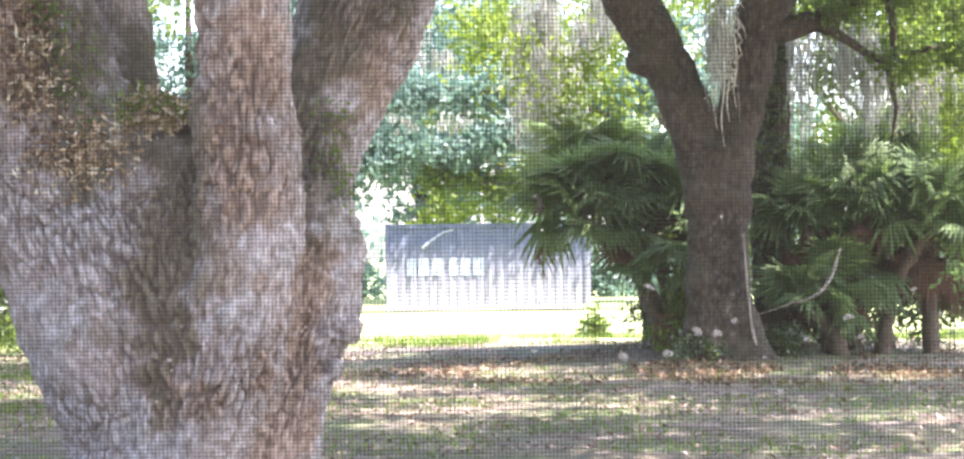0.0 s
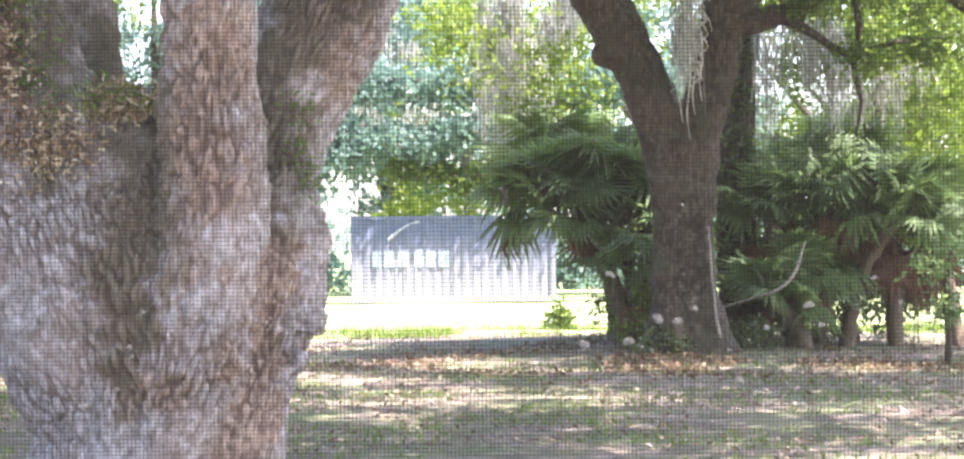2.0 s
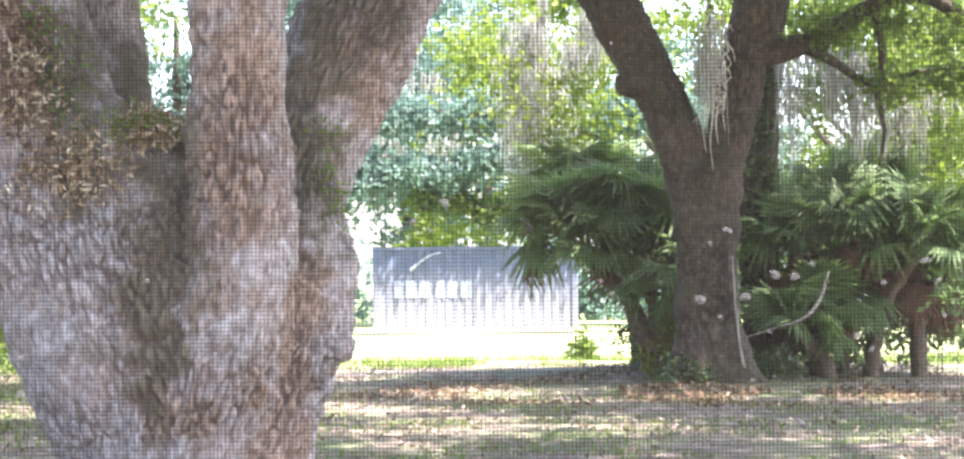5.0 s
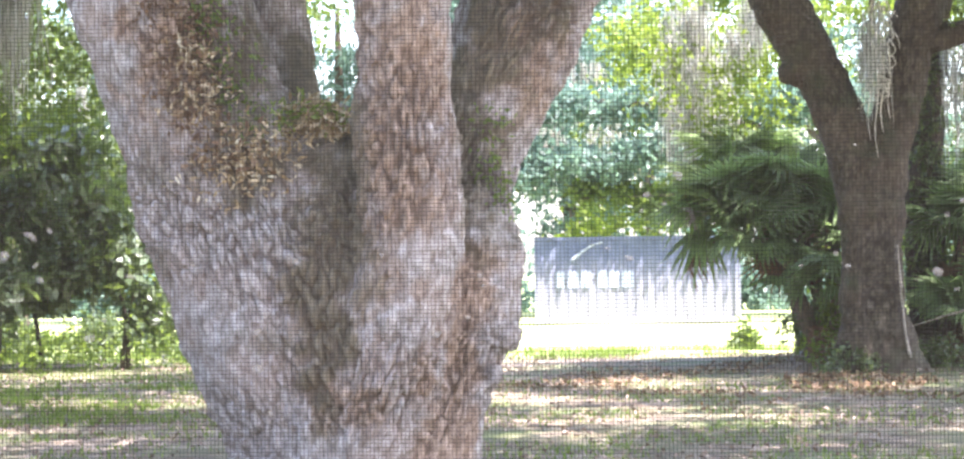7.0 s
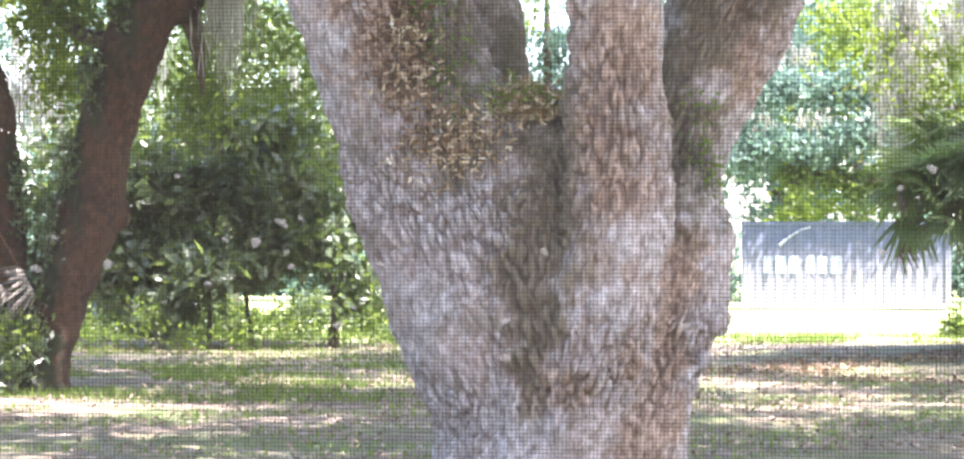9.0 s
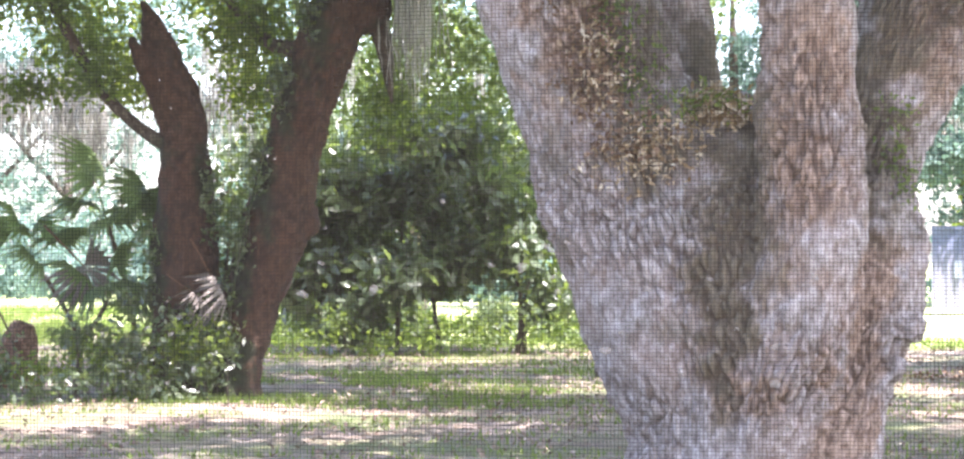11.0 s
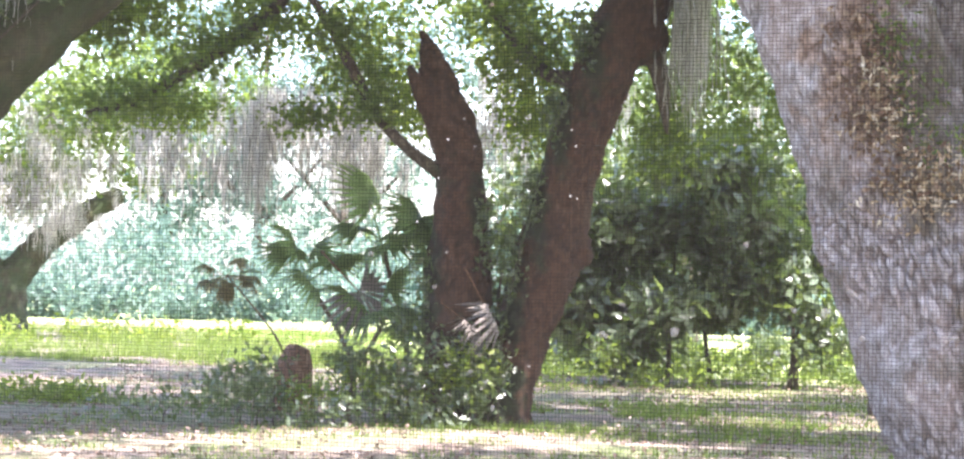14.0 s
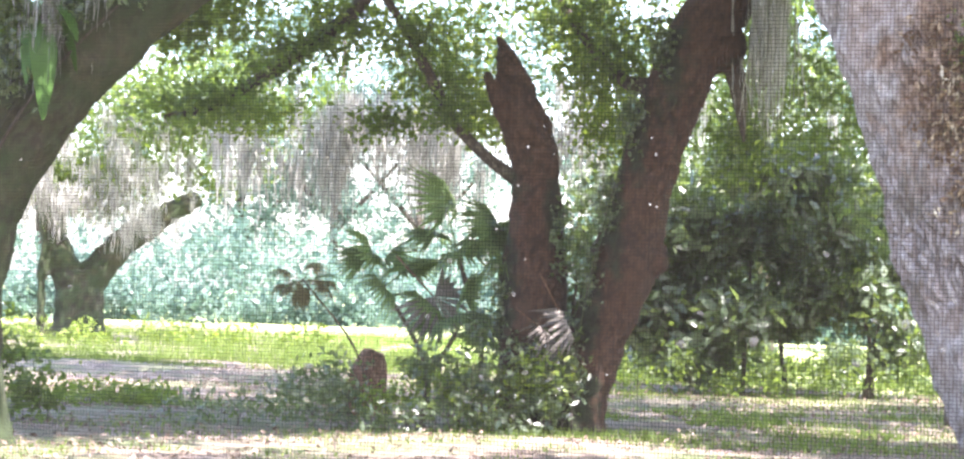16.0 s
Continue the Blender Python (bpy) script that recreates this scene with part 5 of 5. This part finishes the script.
grass("grass", "thin green grass in patches between fallen leaves", ((-3, 12, 17, 36), (-20, -3, 19, 34), (-18, -6, 33, 46)), 16000, 0.07, 21)
grass("weed_patches", "low green weeds in the litter near twin oak stems", ((-10.5, -5.0, 26.5, 34.5),), 9000, 0.11, 24)
grass("lawn_edge_grass", "taller grass along the sunny lawn's edge", ((-30, 12, 45, 49),), 30000, 0.16, 22)

# a short weathered post
post = thing("wooden_post", place(-9.8, 34.0), "short dark weathered wooden post beside the oak", "post")
part("post", limb_mesh("post", [((0, 0, -0.1, 0.085), (0, 0, 0.3, 0.08), (0.01, 0, 0.72, 0.075))], BARK_BROWN, 0.1, 9, 0.05), post)

# pale vine and hanging root on the right-hand oak
vine = thing("vine", RIGHT_AT @ pose(0, -1.3, 0.03), "pale bare vine looping out from the oak", "vine")
part("strand", limb_mesh("strand", [((0.36, 0.6, 0.62, 0.010), (0.78, 0.2, 0.76, 0.013), (1.13, 0, 0.88, 0.020), (1.36, 0, 1.12, 0.027), (1.5, 0, 1.54, 0.009))], VINE, 0.08, 6), vine)
root = thing("aerial_root", RIGHT_AT @ pose(0, -0.48, 0), "pale hanging root down the oak's trunk", "root")
part("strand", limb_mesh("strand", [((0.42, 0, 0.0, 0.06), (0.31, 0, 0.25, 0.03), (0.25, 0, 0.6, 0.018), (0.2, 0.0, 1.2, 0.016), (0.16, 0.02, 1.8, 0.012))], VINE, 0.1, 6), root)

# ---- growth on the near oak ----
rng = np.random.default_rng(201)
dry = thing("leaf_pile", NEAR_AT, "dry straw-coloured leaves lodged in the fork of the oak", "leaves")
part("leaf", leaves("leaf", tufts([(-0.40, -0.28, 2.34, 0.18, 0.12, 0.08), (-0.2, -0.2, 2.46, 0.14, 0.1, 0.05), (-0.1, -0.3, 2.38, 0.1, 0.08, 0.06)], 60, 9, 0.04, rng), 0.055, LEAF_STRAW, rng, 0.35, 0.2), dry, kind="stuff")
fern = thing("fern_mat", NEAR_AT, "small ferns and creeper growing up the oak's limb", "fern")
part("tuft", leaves("tuft", tufts([(-0.2, -0.32, 2.46, 0.1, 0.06, 0.06), (-0.05, -0.34, 2.42, 0.08, 0.06, 0.06), (-0.33, -0.36, 2.42, 0.06, 0.05, 0.05)], 16, 4, 0.03, rng), 0.05, LEAF_LIME, rng, 0.3, 0.1), fern, "yellow-green tuft in the fork", "stuff")
part("leaf", leaves("leaf", tufts([(-0.58, -0.42, 2.6, 0.14, 0.04, 0.35), (-0.72, -0.45, 2.95, 0.18, 0.04, 0.3), (-0.5, -0.4, 2.35, 0.1, 0.04, 0.15)], 55, 4, 0.045, rng), 0.045, LEAF_OAK, rng, 0.4, 0.1), fern, kind="stuff")
fern2 = thing("fern_mat", NEAR_AT, "green creeper where the oak's limbs part", "fern")
part("leaf", leaves("leaf", tufts([(0.76, -0.08, 2.25, 0.1, 0.08, 0.28), (0.8, -0.12, 1.95, 0.08, 0.08, 0.15)], 34, 5, 0.04, rng), 0.035, LEAF_OAK, rng, 0.5, 0.1), fern2, kind="stuff")

# ---- undergrowth beyond the lawn ----
rng = np.random.default_rng(202)
turns = np.linspace(-46, 18, 60)
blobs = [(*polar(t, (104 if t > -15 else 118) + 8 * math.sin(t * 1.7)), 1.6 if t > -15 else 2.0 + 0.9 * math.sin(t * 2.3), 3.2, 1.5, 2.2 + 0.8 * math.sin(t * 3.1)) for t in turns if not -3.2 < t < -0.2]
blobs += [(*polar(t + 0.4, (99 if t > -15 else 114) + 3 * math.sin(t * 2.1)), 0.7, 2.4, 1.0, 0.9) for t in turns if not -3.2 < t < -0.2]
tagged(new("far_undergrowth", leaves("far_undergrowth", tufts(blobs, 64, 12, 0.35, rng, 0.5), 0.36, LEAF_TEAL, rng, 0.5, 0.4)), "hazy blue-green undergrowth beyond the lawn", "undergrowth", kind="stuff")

creeper = thing("dead_creeper", NEAR_AT, "brown dead creeper leaves clinging below the fork", "creeper")
part("leaf", leaves("leaf", tufts([(-0.62, -0.52, 2.2, 0.22, 0.05, 0.2), (-0.8, -0.5, 2.6, 0.18, 0.05, 0.3), (-0.9, -0.46, 2.95, 0.2, 0.05, 0.2)], 70, 6, 0.05, rng), 0.045, LEAF_DRY, rng, 0.5, 0.1), creeper, kind="stuff")
part("straw", leaves("straw", tufts([(-0.45, -0.52, 2.22, 0.22, 0.06, 0.18), (-0.62, -0.54, 2.1, 0.2, 0.05, 0.2), (-0.75, -0.52, 2.6, 0.16, 0.05, 0.3)], 60, 5, 0.05, rng), 0.052, LEAF_STRAW, rng, 0.3, 0.1), creeper, "bleached straw stuck in the bark", "stuff")
grass("shade_grass", "green weeds and grass in the half shade by the lawn", ((-46, -26, 58, 78), (-30, -12, 47, 62)), 30000, 0.3, 23)
shrub("low_shrub", place(-27.5, 66.0), "yellow-green weeds along the far lawn", [(-6.5, 1.5, 0.3, 1.2, 1.2, 0.35), (-4.2, 0.4, 0.35, 1.0, 1.2, 0.4), (-2.2, 0, 0.3, 0.9, 1.2, 0.35), (-0.3, 1.0, 0.35, 1.0, 1.2, 0.4), (1.6, 0.3, 0.3, 0.9, 1.0, 0.35), (3.4, -1.0, 0.35, 0.8, 1.0, 0.35)], 26, 8, 0.16, 0.2, LEAF_LIME, 643, 4)

# leafy sprays on the mossy oak's limb, and a rotted palm boot on the ground
rng = np.random.default_rng(210)
spray = thing("creeper", place(-33.0, 25.0), "green creeper hanging on a mossy oak limb", "creeper")
part("stem", limb_mesh("stem", [((0.4, -0.6, 2.6, 0.02), (1.0, -0.62, 3.6, 0.015), (2.2, -0.4, 4.9, 0.01))], BARK_BROWN, 0.3, 5), spray)
part("foliage", leaves("foliage", tufts([(0.75, -0.65, 4.0, 0.18, 0.1, 0.45), (0.5, -0.6, 4.4, 0.3, 0.2, 0.3), (1.6, -0.5, 4.9, 0.4, 0.2, 0.2), (2.4, -0.3, 5.3, 0.5, 0.2, 0.2)], 40, 8, 0.07, rng), 0.11, LEAF_OAK, rng, 0.5, 0.2), spray, kind="stuff")
boot = thing("palm_stump", place(-23.0, 32.4), "red-brown rotted palm stump among seedlings", "stump")
part("stump", grown("stump", (((-0.1, 0, -0.1, 0.32), (-0.08, 0, 0.2, 0.27), (-0.04, 0, 0.6, 0.23), (0.02, 0, 0.84, 0.13)),), ((-0.14, 0, 0.1, 0.16),), 0.025, BARK_ROT, 0.06, 0.02, 3.0, 0.03), boot)

# plants nearer the walk's end, and below the right-hand oak
shrub("low_shrub", place(-31.0, 29.5), "leafy green weeds growing from the litter", [(0, 0, 0.5, 0.35, 0.4, 0.5), (-0.4, 0.1, 0.9, 0.3, 0.3, 0.5), (0.25, -0.2, 0.25, 0.35, 0.3, 0.25)], 30, 8, 0.1, 0.13, LEAF_OAK, 301, 6)
shrub("low_shrub", place(-29.4, 34.0), "sunlit patch of yellow-green weeds", [(0, 0, 0.12, 0.7, 0.8, 0.15), (0.7, 0, 0.1, 0.5, 0.6, 0.12)], 60, 8, 0.1, 0.11, LEAF_LIME, 302, 4)
shrub("low_shrub", place(7.0, 36.9), "dark mossy mound of weeds beside an oak", [(0.1, 0, 0.2, 0.35, 0.3, 0.3), (-0.2, 0, 0.15, 0.3, 0.25, 0.2)], 70, 9, 0.07, 0.08, LEAF_DARK, 303, 3)
sapling = thing("sapling", place(11.5, 33.7), "thin dark sapling with a few drooping leaves", "sapling")
part("stem", limb_mesh("stem", [((0, 0, -0.1, 0.06), (0.01, 0, 0.4, 0.05), (-0.02, 0, 0.9, 0.035), (0.05, 0, 1.5, 0.015))], BARK_BROWN, 0.1, 7), sapling)
rng = np.random.default_rng(304)
part("foliage", leaves("foliage", tufts([(0, 0, 0.75, 0.25, 0.25, 0.2), (-0.2, 0, 1.3, 0.35, 0.3, 0.25), (0.3, 0, 1.6, 0.4, 0.3, 0.3)], 22, 7, 0.08, rng), 0.13, LEAF_PALM, rng, 0.45, 0.2), sapling, kind="stuff")


LEAF_BROAD = leaf_material("broad climber leaves", (0.030, 0.075, 0.012), (0.045, 0.105, 0.018), (0.07, 0.14, 0.028), 0.3, 0.5, 0.25, (0.10, 0.26, 0.02))


def strap_leaf(length, width, sag):
    """One broad drooping leaf with a raised midrib."""
    k = 8
    t = np.linspace(0, 1, k)
    mid = np.stack([length * (t - 0.35 * sag * t * t), 0 * t, -sag * length * t * t], 1)
    w = width * np.sin(np.pi * np.clip(t * 0.93 + 0.05, 0, 1)) ** 0.8
    lift = np.array([0, 0, -0.15])
    v = np.vstack([mid - np.outer(w, (0, 1, 0)) + np.outer(w, lift), mid, mid + np.outer(w, (0, 1, 0)) + np.outer(w, lift)])
    f = []
    for i in range(k - 1):
        for o in (0, k):
            f += [(o + i, o + i + 1, o + k + i + 1), (o + i, o + k + i + 1, o + k + i)]
    return quick_mesh("leaf", v, f, LEAF_BROAD, True)


climber = thing("climbing_plant", place(-33.0, 25.0) @ pose(0.9, -0.72, 4.08), "broad-leaved green climber on a mossy oak limb", "climber")
part("stem", limb_mesh("stem", [((-0.3, 0.1, -0.6, 0.02), (-0.1, 0.05, -0.2, 0.018), (0, 0, 0.05, 0.015), (0.1, 0.05, 0.3, 0.01))], BARK_MOSSY, 0.1, 6), climber)
for i, (turn, drop, size) in enumerate(((-80, 1.5, 0.62), (-120, 1.3, 0.5), (20, 1.0, 0.55), (160, 1.1, 0.6), (-40, 0.8, 0.5))):
    part("leaf", strap_leaf(size, size * 0.22, drop), climber).matrix_local = pose(0.02 * i, 0, 0.06 * i, 0, 0, turn)

# ---- last small growth ----
shrub("low_shrub", place(2.62, 48.5), "small upright weed at the lawn's edge", [(0, 0, 0.3, 0.1, 0.1, 0.3), (-0.12, 0, 0.2, 0.1, 0.1, 0.2), (0.15, 0, 0.15, 0.12, 0.1, 0.15)], 22, 6, 0.05, 0.14, LEAF_OAK, 311, 4)
shrub("low_shrub", place(4.55, 37.0), "pale yellow-green weeds beside an oak", [(0.0, 0, 0.9, 0.1, 0.1, 0.35), (0.15, 0, 0.6, 0.12, 0.1, 0.3), (-0.2, 0, 0.3, 0.25, 0.2, 0.25)], 20, 6, 0.06, 0.13, LEAF_LIME, 312, 5)
shrub("low_shrub", place(5.2, 35.6), "dark weeds at an oak's foot", [(-0.3, 0, 0.2, 0.3, 0.2, 0.25), (0.1, 0, 0.15, 0.25, 0.2, 0.18)], 40, 7, 0.06, 0.09, LEAF_DARK, 313, 4)
PALE_FROND = leaf_material("bleached palm frond", (0.12, 0.10, 0.085), (0.21, 0.185, 0.165), (0.33, 0.30, 0.275), 0.2, 0.9, 0.1, (0.3, 0.27, 0.23))
pale_fan = fan_blade("frond", PALE_FROND, np.random.default_rng(320), 0.5, 16, 1.2)
for turn, away, z, roll, size in ((-19.25, 28.7, 1.85, 65, 1.05), (-19.8, 28.8, 1.45, 40, 0.75), (1.25, 38.0, 2.75, 70, 0.55)):
    x, y = polar(turn, away)
    dead = thing("dead_frond", pose(x, y, z, 0, 0, -turn) @ pose(0, 0, 0, 10, roll, 15) @ Matrix.Scale(size, 4), "pale bleached palm frond hanging dead", "frond", "dead fronds")
    part("fan", pale_fan, dead)
    part("stalk", STALK_DRY, dead)

# creeper up the red-brown stems, and ferny growth about their feet
rng = np.random.default_rng(501)
ivy = thing("creeper", TWIN_AT, "dark green creeper climbing the red-brown oak stems", "creeper", "creepers on the oaks")
part("stem", limb_mesh("stem", [((-0.2, -0.35, 0.0, 0.02), (-0.1, -0.4, 1.2, 0.016), (0.15, -0.42, 2.4, 0.012), (0.5, -0.4, 3.8, 0.008))], BARK_MOSSY, 0.3, 5), ivy)
part("foliage", leaves("foliage", tufts([(-0.22, -0.25, 1.0, 0.14, 0.1, 0.5), (-0.02, -0.3, 1.9, 0.10, 0.1, 0.5), (0.2, -0.3, 2.8, 0.09, 0.1, 0.5), (0.45, -0.3, 3.7, 0.10, 0.1, 0.4), (0.8, -0.3, 4.6, 0.16, 0.1, 0.4), (-1.05, 0.1, 1.5, 0.12, 0.1, 0.6), (-0.35, 0.0, 2.3, 0.08, 0.1, 0.5), (-0.7, -0.2, 0.8, 0.35, 0.15, 0.5)], 34, 7, 0.06, rng), 0.085, LEAF_DARK, rng, 0.6, 0.2), ivy, kind="stuff")
shrub("low_shrub", place(-18.9, 28.7), "dark leafy undergrowth hiding the foot of twin oak stems", [(-0.5, 0, 0.6, 0.35, 0.3, 0.4), (0.0, 0, 0.45, 0.25, 0.3, 0.4), (-0.9, 0.2, 0.8, 0.25, 0.3, 0.4)], 22, 8, 0.1, 0.12, LEAF_DARK, 502, 5)

# a trunk-hugging ivy on the oak behind the palmettos, and pale moss heaped in the forked oak
hedera = thing("creeper", place(6.8, 39.0), "dark ivy covering an upright oak trunk", "creeper", "creepers on the oaks")
part("stem", limb_mesh("stem", [((0.1, -0.36, 0.0, 0.02), (0.0, -0.36, 2.0, 0.016), (0.1, -0.34, 4.5, 0.008))], BARK_MOSSY, 0.3, 5), hedera)
part("foliage", leaves("foliage", tufts([(0.0, -0.33, z, 0.3, 0.1, 0.5) for z in (1.4, 2.2, 3.0, 3.8, 4.6, 5.3)], 36, 8, 0.07, rng), 0.1, LEAF_DARK, rng, 0.6, 0.2), hedera, kind="stuff")
heap = thing("moss_clump", RIGHT_AT @ pose(-0.12, -0.42, 4.5), "pale tangled moss and roots lodged in the oak's fork", "moss")
lines = []
for i in range(70):
    x, z = rng.normal(0.03, 0.12), rng.uniform(-0.45, 0.85)
    a, l = rng.uniform(0, 6.28), rng.uniform(0.12, 0.35)
    lines.append(((x, 0, z, 0.010), (x + 0.12 * math.cos(a), 0.06 * math.sin(a), z - l * 0.5, 0.012), (x + 0.16 * math.cos(a + 1.5), 0.05, z - l, 0.004)))
# paler than the hanging moss: its sunlight is put into the colour
TANGLE = plain_material("moss with sunlight in its colour", (0.42, 0.38, 0.32), (0.66, 0.62, 0.55), 20, 0.9, 0.2)
part("tangle", limb_mesh("tangle", lines, TANGLE, 0.12, 5), heap, kind="stuff")
for x, l in ((-0.08, 1.3), (0.02, 1.55), (0.1, 1.2), (0.2, 1.0)):
    part("root", limb_mesh("root", [((x, 0, 0.1, 0.016), (x + 0.02, -0.03, 0.1 - l * 0.4, 0.014), (x - 0.03, -0.05, 0.1 - l * 0.75, 0.010), (x + 0.01, -0.05, 0.1 - l, 0.004))], TANGLE, 0.12, 5), heap)

# leaves and moss along the thick mossy limb
leafy = thing("creeper", place(-33.0, 25.0), "leafy green sprays along a thick mossy limb", "creeper", "creepers on the oaks")
part("stem", limb_mesh("stem", [((0.1, -0.6, 2.2, 0.018), (0.7, -0.62, 3.3, 0.016), (1.6, -0.5, 4.5, 0.012), (2.8, -0.1, 5.5, 0.008))], BARK_MOSSY, 0.3, 5), leafy)
part("foliage", leaves("foliage", tufts([(0.55, -0.72, 3.75, 0.35, 0.1, 0.35), (0.95, -0.68, 4.2, 0.4, 0.1, 0.3), (1.5, -0.62, 4.7, 0.45, 0.1, 0.3), (2.2, -0.42, 5.15, 0.5, 0.1, 0.3), (3.0, -0.1, 5.7, 0.5, 0.1, 0.3), (0.1, -0.72, 3.1, 0.25, 0.1, 0.5)], 46, 8, 0.09, rng), 0.10, LEAF_DARK, rng, 0.55, 0.2), leafy, kind="stuff")
for turn, z, l in ((-30.6, 4.6, 1.3), (-30.7, 4.5, 1.1), (-30.9, 4.3, 1.0), (-29.6, 5.2, 1.2), (-29.7, 5.2, 1.0)):
    moss(turn, 24.2, z, l, 0.55, k)
    k += 1

# a frond that hangs across the light beside the dying palm; its bleached colour stands for sunlight on it
x, y = polar(-22.55, 30.6)
dead = thing("dead_frond", pose(x, y, 2.05, 0, 0, 22.5) @ pose(0, 0, 0, 70, 48, 0) @ Matrix.Scale(1.25, 4), "pale bleached palm frond hanging dead", "frond", "dead fronds")
part("fan", pale_fan, dead)
part("stalk", STALK_DRY, dead)
shrub("low_shrub", place(-15.0, 48.6), "dark leafy growth under a glossy shrub", [(-1.6, 0, 0.7, 0.6, 0.4, 0.5), (-0.6, 0, 0.8, 0.6, 0.4, 0.5), (0.5, 0, 0.75, 0.5, 0.4, 0.5), (2.4, 0, 0.5, 0.4, 0.4, 0.4)], 44, 12, 0.13, 0.17, LEAF_DARK, 505, 4)

# beige moss curtain and sunlit sprays beside the forked oak
for i in range(14):
    moss(rng.uniform(0.7, 2.4), 43.0 + rng.normal(0, 0.5), rng.uniform(4.2, 6.4), rng.uniform(0.9, 2.0), rng.uniform(0.7, 1.5), k)
    k += 1
shrub("tall_shrub", place(-11.6, 42.5), "dark glossy shrub at the thicket's end", [(0, 0, 1.5, 0.7, 0.5, 0.6), (-0.4, 0, 2.3, 0.7, 0.5, 0.6), (0.5, 0, 0.9, 0.4, 0.4, 0.5), (-1.0, 0, 1.7, 0.5, 0.4, 0.4)], 30, 18, 0.16, 0.2, LEAF_DARK, 506, 2)
